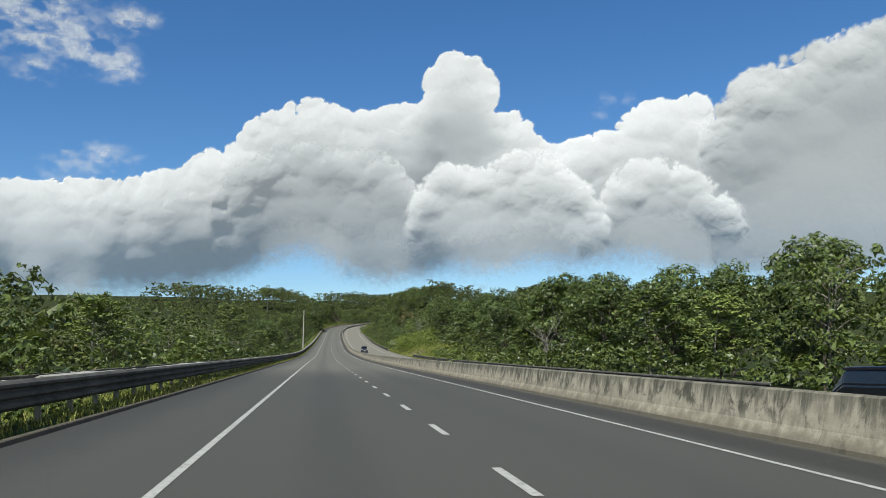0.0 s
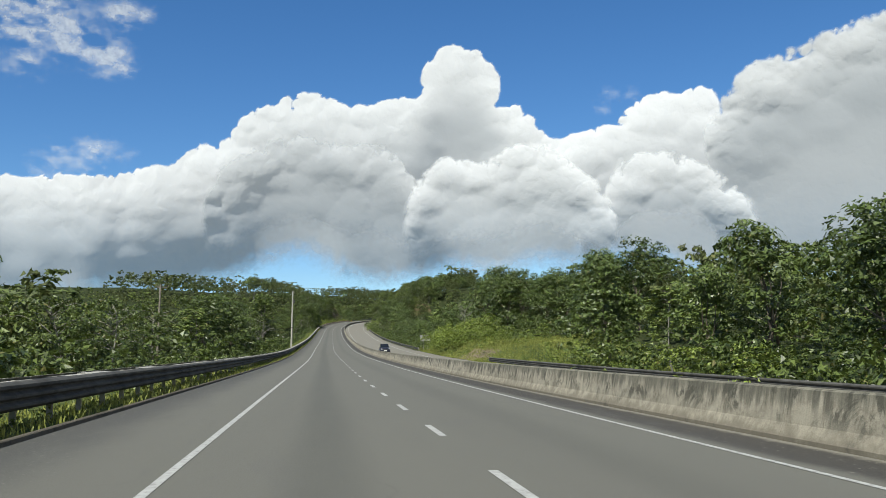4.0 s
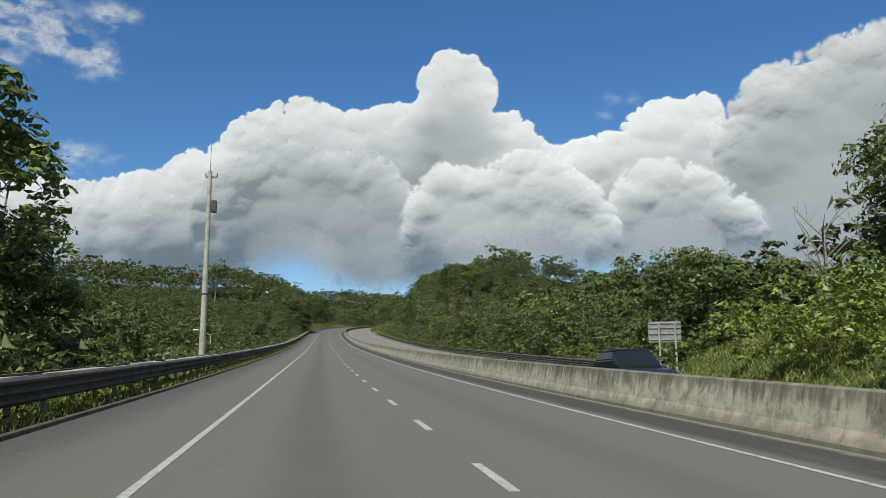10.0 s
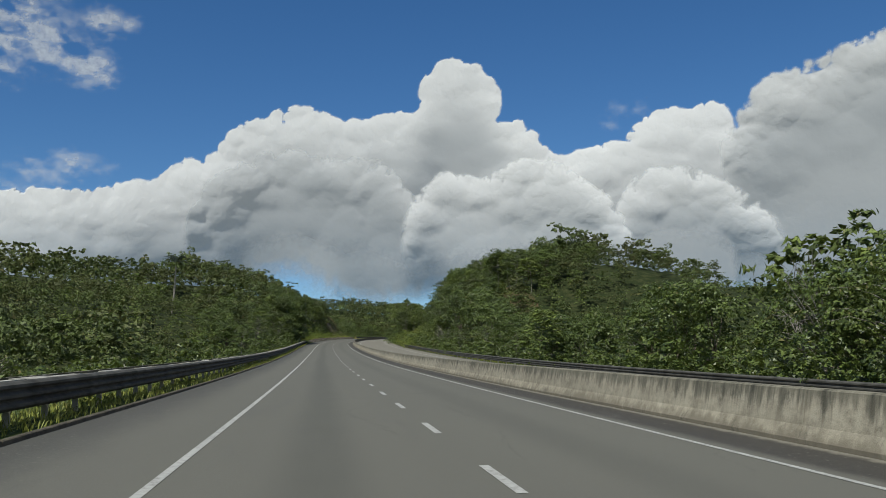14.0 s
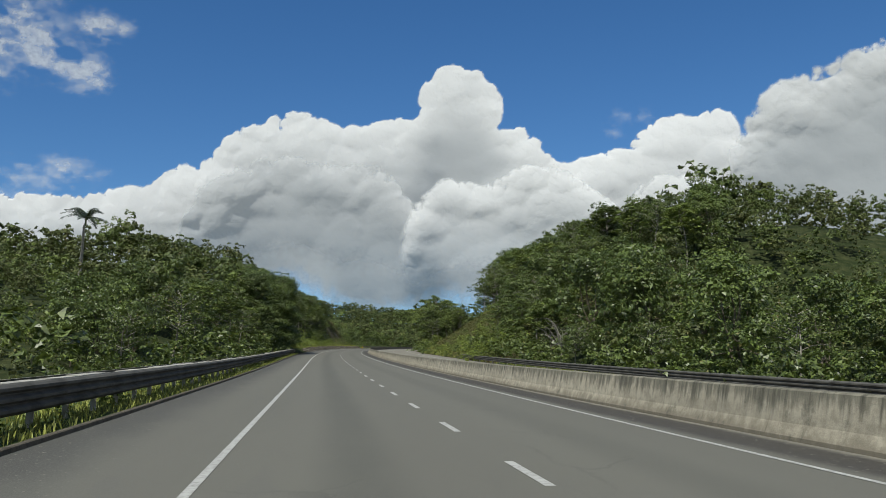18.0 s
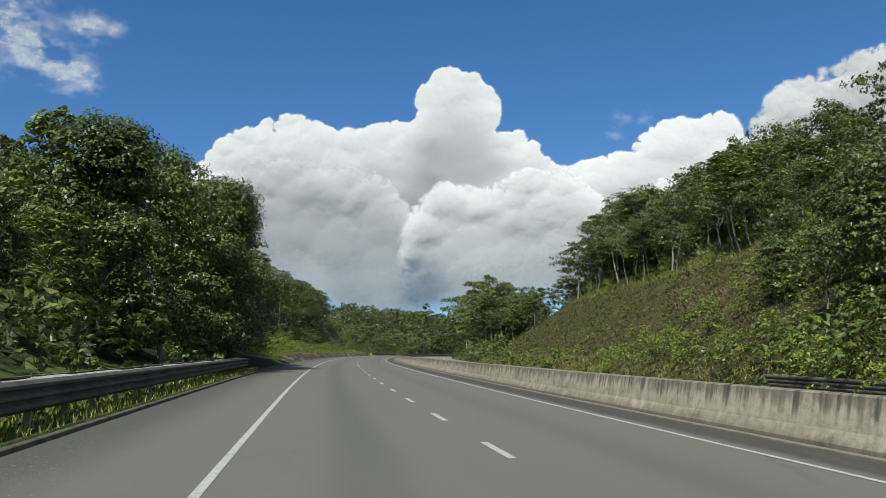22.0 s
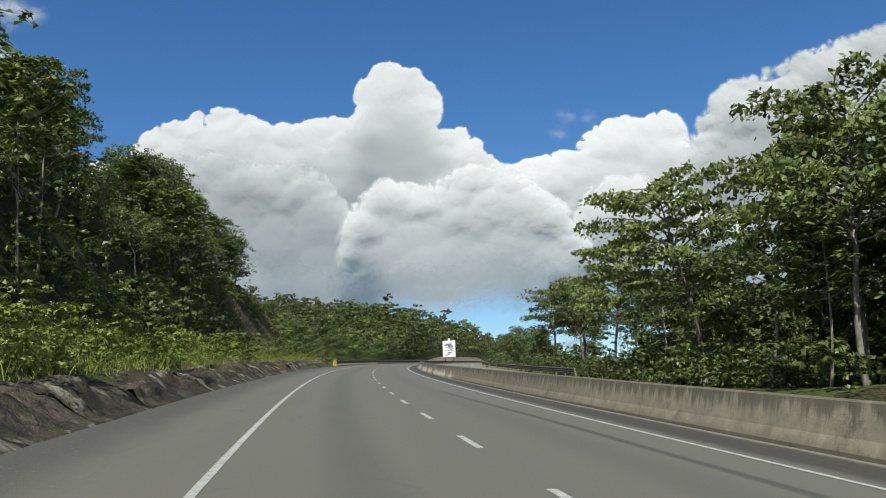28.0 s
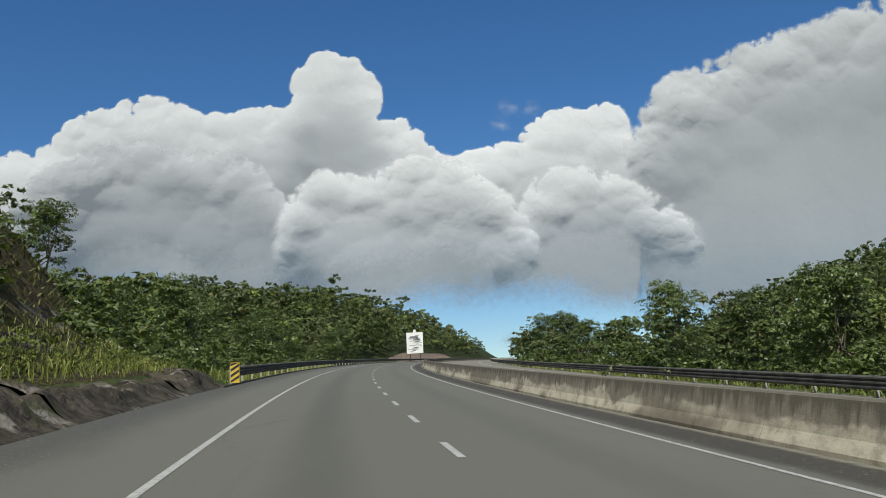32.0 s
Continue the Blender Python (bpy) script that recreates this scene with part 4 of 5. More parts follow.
        # from bright brow to grey face: painted shading, kept as a point value
        brow, face = q["tone"]
        far_below = below + 1.6 * fbm(A * 0.28 + 5, E * 0.36, 90 + num, 4)
        tones.append((brow + (face - brow) * sstep(far_below, 0.3, 0.9 * q["fall"] + 0.8)).ravel()[use])
        crisps.append((1 - calm).ravel()[use] * np.where(wispy.ravel()[use], 0.0, 1.0) if num == 0 else (1 - calm).ravel()[use])
        spots.append(np.stack([A.ravel(), E.ravel()], 1)[use])
    me = mesh_of("backdrop", *join(pieces), CLOUDS, np.concatenate(spots), True)
    at = me.attributes.new("cover", "FLOAT", "POINT")
    at.data.foreach_set("value", np.concatenate(covers).astype(np.float32))
    at = me.attributes.new("tone", "FLOAT", "POINT")
    at.data.foreach_set("value", np.concatenate(tones).astype(np.float32))
    at = me.attributes.new("crisp", "FLOAT", "POINT")
    at.data.foreach_set("value", np.concatenate(crisps).astype(np.float32))
    return thing("backdrop", "towering white and grey cumulus clouds in a blue sky", "clouds", kind="structure", mesh=me)


backdrop = build_clouds()

# ---- plants ----
def leaves_at(pts, nrm, size, rng, wide=0.5, flop=0.5):
    """Leaf blades: a folded diamond at each point, facing about along nrm."""
    n = len(pts)
    nr = nrm + rng.normal(0, flop, (n, 3))
    nr /= np.linalg.norm(nr, axis=1, keepdims=True) + 1e-9
    t = np.cross(nr, rng.normal(0, 1, (n, 3)))
    t /= np.linalg.norm(t, axis=1, keepdims=True) + 1e-9
    b = np.cross(nr, t)
    L = (size * rng.uniform(0.65, 1.3, n))[:, None]
    W = L * wide * 0.5
    v = np.stack([pts - t * L * 0.5, pts + b * W - nr * W * 0.35, pts + t * L * 0.5 - nr * L * 0.12, pts - b * W - nr * W * 0.35], 1).reshape(-1, 3)
    return v, np.arange(n * 4).reshape(-1, 4)


def scales_at(pts, nrm, size, rng, flop=0.5):
    """Far leaf clumps: one triangle each."""
    n = len(pts)
    nr = nrm + rng.normal(0, flop, (n, 3))
    nr /= np.linalg.norm(nr, axis=1, keepdims=True) + 1e-9
    t = np.cross(nr, rng.normal(0, 1, (n, 3)))
    t /= np.linalg.norm(t, axis=1, keepdims=True) + 1e-9
    b = np.cross(nr, t)
    L = (size * rng.uniform(0.6, 1.35, n))[:, None]
    v = np.stack([pts - t * L * 0.55, pts + t * L * 0.5 + b * L * 0.22, pts + t * L * 0.15 - b * L * 0.36], 1).reshape(-1, 3)
    return v, np.arange(n * 3).reshape(-1, 3)


def ball(rng, n):
    v = rng.normal(0, 1, (n, 3))
    return v / np.linalg.norm(v, axis=1, keepdims=True)


def crown_points(rng, h, r, lobes, n, low=0.25):
    """Points and outward ways on the skins of a heap of lobes: an uneven crown of height h and radius r."""
    c, rad = [], []
    for i in range(lobes):
        f = rng.uniform(0, 1) ** 0.8
        z = h * (low + (0.93 - low) * f)
        reach = r * (1.0 - 0.55 * f ** 2) * rng.uniform(0.25, 0.85)
        a = rng.uniform(0, 2 * math.pi)
        c.append((reach * math.cos(a), reach * math.sin(a), z))
        rad.append(r * rng.uniform(0.26, 0.46))
    c, rad = np.array(c), np.array(rad)
    # leaves sit in tufts, with dark gaps between the tufts
    tufts = max(1, n // 8)
    k = rng.integers(0, lobes, tufts)
    d = ball(rng, tufts)
    d[:, 2] = np.where(d[:, 2] < -0.35, -d[:, 2], d[:, 2])
    q = rng.uniform(0.70, 1.10, tufts)[:, None]
    p = c[k] + d * rad[k][:, None] * q * np.array([1.1, 1.1, 0.72])
    p, d = np.repeat(p, 8, 0), np.repeat(d, 8, 0)
    off = rng.normal(0, 1, p.shape) * (0.055 * r) * np.array([1, 1, 0.45])
    return p + off, d * 0.7 + np.array([0, 0, 0.6]) + off / (0.11 * r), c


def tube(path, radii, sides=5):
    """Points and faces of a bent tapering limb."""
    path = np.asarray(path, float)
    vs, fs = [], []
    for i, (p, r) in enumerate(zip(path, radii)):
        t = path[min(i + 1, len(path) - 1)] - path[max(i - 1, 0)]
        t /= np.linalg.norm(t) + 1e-9
        u = np.cross(t, (0.31, 0.95, 0.1))
        u /= np.linalg.norm(u)
        w = np.cross(t, u)
        for j in range(sides):
            a = 2 * math.pi * j / sides
            vs.append(p + r * (math.cos(a) * u + math.sin(a) * w))
    for i in range(len(path) - 1):
        for j in range(sides):
            fs.append((i * sides + j, i * sides + (j + 1) % sides, (i + 1) * sides + (j + 1) % sides, (i + 1) * sides + j))
    return np.array(vs), np.array(fs)


def limb(a, b, r0, r1, rng, sag=0.1, k=4):
    t = np.linspace(0, 1, k)[:, None]
    a, b = np.asarray(a, float), np.asarray(b, float)
    L = np.linalg.norm(b - a)
    mid = rng.normal(0, 0.06 * L, 3) + np.array([0, 0, sag * L])
    path = a + (b - a) * t + mid * (4 * t * (1 - t))
    return tube(path, r0 + (r1 - r0) * t[:, 0])


def broad_tree(seed, h, r, n, leaf, lobes=16, low=0.3, trunk_r=0.16):
    """Trunk with limbs, and a dense uneven crown."""
    rng = np.random.default_rng(seed)
    p, d, c = crown_points(rng, h, r, lobes, n, low)
    lv = scales_at(p, d, leaf, rng, 0.35)
    lean = rng.normal(0, 0.04 * h, 2)
    fork = np.array([lean[0], lean[1], h * rng.uniform(0.35, 0.5)])
    wood = [limb((0, 0, -0.6), fork, trunk_r, trunk_r * 0.7, rng, 0.0, 6)]
    for q in c[:9]:
        wood.append(limb(fork * rng.uniform(0.6, 1.0), q, trunk_r * 0.5, trunk_r * 0.12, rng, 0.06))
    return join(wood), lv


def umbrella_tree(seed, h, r, tips, leaf, trunk_r=0.11):
    """A slender pale tree with open tiers of branches that end in whorls of big drooping leaves."""
    rng = np.random.default_rng(seed)
    wood = [limb((0, 0, -0.6), (rng.normal(0, 0.03 * h), rng.normal(0, 0.03 * h), h * 0.93), trunk_r, trunk_r * 0.3, rng, 0.0, 7)]
    pts, nrm = [], []
    for i in range(tips):
        f = rng.uniform(0.0, 1.0) ** 0.7
        z = h * (0.42 + 0.55 * f)
        reach = r * (1 - 0.6 * f * f) * rng.uniform(0.35, 1.0)
        a = rng.uniform(0, 2 * math.pi)
        tip = np.array([reach * math.cos(a), reach * math.sin(a), min(z + 0.12 * reach, h)])
        if i < 16:
            wood.append(limb((0, 0, max(z - 0.45 * reach, h * 0.25)), tip, trunk_r * 0.4, trunk_r * 0.12, rng, -0.05))
        m = 13
        b = np.arange(m) * 2.4 + rng.uniform(0, 6)
        rr = leaf * np.sqrt(np.linspace(0.05, 1.5, m))
        pts.append(tip + np.stack([rr * np.cos(b), rr * np.sin(b), -0.28 * rr + rng.normal(0, 0.06, m)], 1))
        nrm.append(np.stack([0.45 * np.cos(b), 0.45 * np.sin(b), np.ones(m)], 1))
    lv = leaves_at(np.concatenate(pts), np.concatenate(nrm), leaf, rng, 0.62, 0.22)
    return join(wood), lv


def tier_tree(seed, h, r, branches, n, leaf, trunk_r=0.16):
    """Long level branches in tiers, each a flat spray of hanging leaves."""
    rng = np.random.default_rng(seed)
    fork = np.array([rng.normal(0, 0.05 * h), rng.normal(0, 0.05 * h), h * 0.42])
    crest = fork + np.array([rng.normal(0, 0.08 * h), rng.normal(0, 0.08 * h), h * 0.5])
    wood = [limb((0, 0, -0.6), fork, trunk_r, trunk_r * 0.75, rng, 0.0, 5), limb(fork, crest, trunk_r * 0.7, trunk_r * 0.2, rng, 0.0, 5)]
    pts, nrm = [], []
    for i in range(branches):
        f = (i + rng.uniform(0, 1)) / branches
        a = i * 2.39996 + rng.normal(0, 0.3)
        reach = r * (0.55 + 0.5 * math.sin(math.pi * (0.25 + 0.72 * f))) * rng.uniform(0.65, 1.1)
        start = fork * (1 - f) + crest * f
        tip = start + np.array([math.cos(a) * reach, math.sin(a) * reach, reach * rng.uniform(0.1, 0.45)])
        wood.append(limb(start, tip, trunk_r * 0.35, trunk_r * 0.06, rng, 0.1))
        m = int(n * rng.uniform(0.7, 1.3))
        t = rng.uniform(0.3, 1.06, m)
        w = rng.normal(0, 0.24, m) * reach * (1.1 - 0.55 * t) * 0.8
        side = np.array([-math.sin(a), math.cos(a), 0])
        q = start + (tip - start) * t[:, None] + side * w[:, None]
        q[:, 2] += 0.4 * reach * t * (1 - t) - 0.22 * np.abs(w) + rng.normal(0, 0.13, m)
        pts.append(q)
        nrm.append(np.tile((0.7 * math.cos(a), 0.7 * math.sin(a), 0.55), (m, 1)))
    lv = leaves_at(np.concatenate(pts), np.concatenate(nrm), leaf, rng, 0.55, 0.6)
    return join(wood), lv


def shrub(seed, h, r, n, leaf):
    rng = np.random.default_rng(seed)
    p, d, _ = crown_points(rng, h, r, 9, n, 0.12)
    return scales_at(p, d, leaf, rng, 0.5)


def add_kind(name, label, category, group, made, leaf_mat, bark_mat):
    """A tree built once, to be copied: trunk and crown under an empty at its foot."""
    wood, lv = made
    root = thing(name, label, category, group)
    part("trunk", mesh_of("trunk", *wood, bark_mat, smooth=True), root)
    part("crown", mesh_of("crown", *lv, leaf_mat), root)
    return root


def foot(s, l):
    return Vector(ground_at(s, l).tolist())


class Grove:
    """Plants its kinds one after another: the first planting uses the original, later ones copies."""

    def __init__(self, kinds):
        self.kinds, self.used = kinds, set()

    def plant(self, key, s, l, height, rng, wide=1.0):
        root, h0 = self.kinds[key]
        k = height / h0
        m = Matrix.LocRotScale(foot(s, l), Euler((rng.normal(0, 0.03), rng.normal(0, 0.03), rng.uniform(0, 6.28))), (k * wide, k * wide, k))
        if key in self.used:
            return copy_thing(root, m @ Matrix.Diagonal((*[1 / c for c in root.scale], 1)))
        self.used.add(key)
        root.matrix_basis = m
        return root


dense = "dense dark green broadleaf tree with a rounded crown"
open_label = "slender pale-barked tree with open tiers of large leaves"
kinds = {}
for i in range(5):
    kinds["broad%d" % i] = (add_kind("broadleaf_tree", dense, "tree", "roadside trees", broad_tree(10 + i, 11.0, 4.0 + 0.3 * (i % 3), 6800, 0.34, 26 + i, 0.10), LEAF_DARK, BARK), 11.0)
for i in range(2):
    kinds["open%d" % i] = (add_kind("umbrella_tree", open_label, "tree", "roadside trees", umbrella_tree(40 + i, 9.0, 3.2 + 0.3 * i, 120 + 10 * i, 0.40), LEAF_LIGHT if i == 0 else LEAF_MID, BARK_PALE), 9.0)
for i in range(2, 4):
    kinds["open%d" % i] = (add_kind("tiered_tree", "light green tree with level tiers of leafy branches", "tree", "roadside trees", tier_tree(60 + i, 9.0, 3.6, 24, 95, 0.30, 0.12), LEAF_MID, BARK_PALE), 9.0)
kinds["big"] = (add_kind("broadleaf_tree", "tall leafy tree overhanging the road's edge", "tree", "roadside trees", broad_tree(77, 14.0, 4.8, 34000, 0.27, 44, 0.06, 0.22), LEAF_DARK, BARK_PALE), 14.0)
kinds["tier"] = (add_kind("tiered_tree", "tall spreading tree with tiers of light green leaves", "tree", "roadside trees", tier_tree(91, 14.0, 6.2, 38, 215, 0.36, 0.17), LEAF_LIGHT, BARK_PALE), 14.0)
grove = Grove(kinds)
rng = np.random.default_rng(5)


def belt(n, s0, s1, l0, l1, h0, h1, what, wide=1.0):
    for i in range(n):
        s = s0 + (s1 - s0) * (i + rng.uniform(0.1, 0.9)) / n
        grove.plant(what + str(rng.integers(0, 5 if what == "broad" else 4)), s, rng.uniform(min(l0, l1), max(l0, l1)), rng.uniform(h0, h1), rng, wide)


# left-hand side
belt(18, 12, 235, -9, -14, 4.5, 7.2, "open")
belt(18, 5, 235, -12, -18, 4.5, 7, "broad")
belt(6, 235, 268, -10, -17, 8.5, 11, "broad")
belt(5, 205, 236, -8, -12, 6, 8, "open")
belt(6, 300, 430, -13, -24, 3, 4.5, "open")
belt(14, 445, 522, -9, -20, 5, 7, "broad", 1.0)
belt(8, 445, 515, -8, -13, 5, 7, "open")
belt(11, 575, 665, -12, -15.5, 5, 7.5, "open")
belt(14, 585, 662, -10.3, -12.5, 3.6, 5.5, "open")
belt(12, 572, 678, -13, -22, 5.5, 8, "broad", 0.9)
belt(18, 735, 880, -10, -24, 6.5, 9, "broad")
belt(7, 730, 860, -8, -14, 4, 6, "open")
belt(8, 648, 680, -9, -13, 4, 6.5, "open")
belt(6, 650, 682, -11, -15, 4.5, 6.5, "broad")
belt(10, 664, 702, -11, -16, 4.6, 6.8, "open")
belt(8, 666, 704, -13, -18, 4.8, 6.8, "broad")
belt(16, 708, 800, 24, 33, 5, 7.5, "broad")
# right-hand side
belt(11, 500, 562, 35, 43, 4.5, 7, "open")
belt(30, 545, 640, 37, 46, 6.5, 10, "open")
belt(12, 560, 632, 40, 49, 8, 11.5, "broad")
belt(18, 10, 150, 27, 38, 8, 11.5, "broad")
belt(9, 30, 160, 25, 34, 6, 9, "open")
belt(14, 182, 262, 37, 46, 8, 12, "broad")
belt(7, 236, 268, 34, 41, 11.5, 13.5, "broad", 0.9)
belt(5, 205, 236, 38, 44, 9, 11, "broad")
belt(8, 284, 312, 34, 42, 10, 12.5, "broad")
belt(7, 385, 428, 27, 36, 6, 8, "broad")
belt(5, 428, 458, 29, 35, 8, 10.5, "broad")
belt(5, 458, 486, 29, 36, 10.5, 13, "broad", 0.9)
belt(14, 300, 372, 24.5, 30, 5.5, 8, "broad")
belt(14, 275, 430, 25, 36, 6, 8.5, "broad")
belt(12, 280, 495, 24, 30, 5, 7.5, "open")
belt(7, 484, 512, 24, 40, 6, 9, "broad")
belt(5, 486, 514, 23.5, 34, 5, 7.5, "open")
belt(9, 506, 530, 25, 40, 4.5, 7.5, "open")
belt(7, 504, 526, 28, 42, 5.5, 8.5, "broad")
belt(12, 495, 562, 43, 53, 7, 10, "open")
belt(12, 562, 625, 41, 52, 9, 13, "open")
belt(10, 495, 562, 46, 58, 7.5, 10.5, "broad")
belt(12, 562, 632, 44, 56, 10, 13.5, "broad")
belt(6, 613, 624, 24, 32, 6, 8, "open")
belt(10, 624, 702, 30, 38, 9, 12.5, "broad")
belt(7, 614, 702, 24, 28, 8, 11, "open")
belt(10, 712, 860, 26, 45, 3.5, 5.5, "open")
for s, l, h in ((514, -8.8, 10.5), (523, -7.6, 12), (531, -6.6, 12), (537, -6.8, 12.0), (543, -7.4, 11.5), (550.5, -7.8, 9.8), (547, -9.6, 10.5), (557, -10.4, 8.5), (546, -13.5, 9.0), (553, -14.0, 9.0), (560, -14.5, 8.5)):
    grove.plant("big", s, l, h, rng)
for i, (s, l, h) in enumerate(((188, -9.0, 8.2), (194, -10, 7.6), (183, -10.8, 8.8), (239, -14, 11), (233, -12, 10), (246, -13.5, 10), (86, 30, 11), (93, 32, 11.5), (99, 29.5, 12), (65, 29, 9.5), (72, 31, 10), (105, 29, 11.5), (112, 31, 10.5), (724, -13, 4.5), (732, -12.5, 5), (168, 28.5, 12))):
    grove.plant("broad%d" % (i % 5), s, l, h, rng)
for i, (s, l, h) in enumerate(((97, -8.4, 7.6), (104, -8.8, 7.2), (110, -9.0, 8.0), (654, -9.5, 8.5), (659, -10, 9), (668, -12.5, 8), (514, -10.5, 10.5), (244, -9.2, 11.6), (251, -9.8, 11.2), (612, -9.4, 9), (628, -9.4, 8.6), (631, -9.8, 8.2))):
    grove.plant("open%d" % (i % 2), s, l, h, rng, 0.7)
for s, l, h in ((634, 25.5, 15), (640, 29, 14.5), (653, 25.5, 15), (676, 26, 13), (690, 26, 11), (699, 28, 10)):
    grove.plant("tier", s, l, h, rng)


def mass(name, label, spots, hs, crowns, mat, seed, base, category="woodland"):
    """Many crowns joined into one mesh."""
    rg = np.random.default_rng(seed)
    foots = ground_at(spots[:, 0], spots[:, 1])
    pieces = []
    for p, h in zip(foots, hs):
        v, f = crowns[rg.integers(0, len(crowns))]
        a = rg.uniform(0, 6.28)
        c, s = math.cos(a), math.sin(a)
        k = h / base
        w = v @ np.array([[c, s, 0], [-s, c, 0], [0, 0, 1]]) * (k * rg.uniform(0.9, 1.2), k * rg.uniform(0.9, 1.2), k)
        pieces.append((w + p, f))
    return thing(name, label, category, kind="stuff", mesh=mesh_of(name, *join(pieces), mat))


def spots_in(cell, s0, s1, l0, l1, rg):
    """Uneven spacing, about one to cell square metres."""
    g = math.sqrt(cell)
    a, b = np.meshgrid(np.arange(s0, s1, g), np.arange(min(l0, l1), max(l0, l1), g))
    q = np.stack([a.ravel(), b.ravel()], 1)
    return q + rg.uniform(-0.45, 0.45, q.shape) * g


def far_tree(seed, n, leaf, low):
    """A crown whose leaves lie where they show: from the height low upwards."""
    rg = np.random.default_rng(seed)
    p, d, _ = crown_points(rg, 9.0, 3.7, 14, n, low)
    return scales_at(p, d, leaf, rg, 0.6)


rg = np.random.default_rng(8)
near_crowns = [far_tree(200 + i, 480 + 12 * i, 0.50 + 0.04 * i, 0.25) for i in range(7)]
far_crowns = [far_tree(230 + i, 190, 1.05, 0.15) for i in range(6)]
near_zones = [(34, 462, 520, 46, 74), (60, 500, 620, 62, 110), (70, 300, 520, 56, 130), (48, 5, 300, -20, -36), (46, 300, 440, -24, -60), (21, 430, 560, -16, -58), (38, 570, 684, -21, -46), (46, 10, 180, 37, 52), (44, 180, 270, 46, 60), (40, 265, 440, 36, 56), (36, 455, 500, 30, 66), (40, 515, 600, 56, 76), (44, 628, 700, 33, 54), (44, 600, 640, 48, 60), (26, 735, 830, -16, -46), (26, 715, 830, 26, 62)]
far_zones = [(50, 400, 640, -58, -110), (44, 830, 960, -14, -80), (50, 740, 830, -46, -80), (44, 930, 1180, -14, -125), (44, 740, 830, 62, 165), (44, 830, 900, 28, 165), (52, 900, 1150, 30, 180), (70, 300, 430, -60, -110), (60, 600, 715, 54, 90), (64, 180, 300, 60, 110), (64, 10, 310, -38, -120)]


def woods(zones, crowns, h0, h1, seed, words):
    sp = np.concatenate([spots_in(*z, rg) for z in zones])
    pick = rg.uniform(0, 1, len(sp)) + 0.35 * fbm(sp[:, 0] * 0.02, sp[:, 1] * 0.04, 31)
    hs = rg.uniform(h0, h1, len(sp)) * (1 + 0.22 * fbm(sp[:, 0] * 0.03, sp[:, 1] * 0.05, 32)) * np.where(rg.uniform(0, 1, len(sp)) < 0.06, 1.25, 1.0)
    hs *= np.where((sp[:, 0] > 425) & (sp[:, 0] < 545) & (sp[:, 1] < 0), 0.62, 1.0)
    hs *= np.where((sp[:, 0] > 370) & (sp[:, 0] < 520) & (sp[:, 1] > 0), 0.6, 1.0)
    hs *= np.where((sp[:, 0] > 663) & (sp[:, 0] < 725) & (sp[:, 1] < 0), 0.6, 1.0)
    hs *= np.where((sp[:, 0] > 690) & (sp[:, 1] > 0) & (sp[:, 1] < 66), 0.62, 1.0)
    hs *= np.where((np.abs((sp[:, 1] + 36.5) - (527 - sp[:, 0]) * 0.213) < 4.5) & (sp[:, 0] > 430) & (sp[:, 0] < 528) & (sp[:, 1] < 0), 0.7, 1.0)
    for lo, hi, mat, word in ((-9, 0.52, LEAF_FAR, "dark green"), (0.52, 0.86, LEAF_OLIVE, "olive green"), (0.86, 9, LEAF_LIGHT, "light green")):
        m = (pick >= lo) & (pick < hi)
        mass("woodland", word + " " + words, sp[m], hs[m], crowns, mat, seed, 9.0)
        seed += 1


woods(near_zones, near_crowns, 6.5, 10.5, 1, "tropical woodland crowding beside the road")
woods(far_zones, far_crowns, 7.0, 11.0, 11, "distant woodland over rolling hills")

# undergrowth in front of the trees
bushes = [shrub(300 + i, 2.0, 1.5, 200, 0.26) for i in range(6)]
sp = np.concatenate([spots_in(*z, rg) for z in ((9, -10, 268, -5.5, -10), (12, 268, 440, -6, -22), (8, 440, 545, -5.5, -9), (9, 560, 662, -9, -14), (9, 724, 800, -5, -12), (7, 640, 662, -7, -13), (13, 664, 722, -6.5, -14), (7, 590, 664, -13, -20), (5, 546, 572, -4.4, -8.5), (7, 628, 668, -8.5, -14), (6, 549, 592, -9, -15), (7, 20, 157, 22.5, 27), (10, 265, 495, 22.5, 26), (8, 612, 700, 22, 26), (9, 640, 724, 24, 36), (12, 700, 800, 22.5, 30), (9, 180, 262, 33, 37), (10, 488, 604, 41, 50), (9, 488, 512, 22.5, 42), (30, 512, 612, 22, 42), (5, 486, 514, 22.5, 40))])
fine_bushes = [shrub(340 + i, 2.0, 1.5, 520, 0.15) for i in range(5)]
mass("undergrowth", "tangled green shrubs at the foot of the trees", sp, rg.uniform(1.2, 2.9, len(sp)) * np.where((sp[:, 0] > 512) & (sp[:, 0] < 604) & (sp[:, 1] > 22) & (sp[:, 1] < 40), 0.45, 1.0) * np.where((sp[:, 0] > 663) & (sp[:, 0] < 723), 0.8, 1.0), bushes, LEAF_MID, 3, 2.0, "shrubs")
sp = np.concatenate([spots_in(*z, rg) for z in ((9, 272, 292, 24, 29), (22, 206, 257, 23, 32), (5, 234, 258, 23.5, 31), (14, 258, 272, 27, 31), (30, 160, 206, 24, 36), (9, 500, 604, 38, 46), (6, 503, 536, 22.6, 38), (20, 536, 560, 22.5, 38), (3.5, 562, 662, -4.6, -9), (9, 664, 716, -5.2, -7.5), (10, 535, 560, -6, -9), (16, 100, 157, 22.5, 26), (9, 609, 624, 22.5, 27), (12, 496, 600, 21.6, 24), (9, 494, 512, 22, 34))])
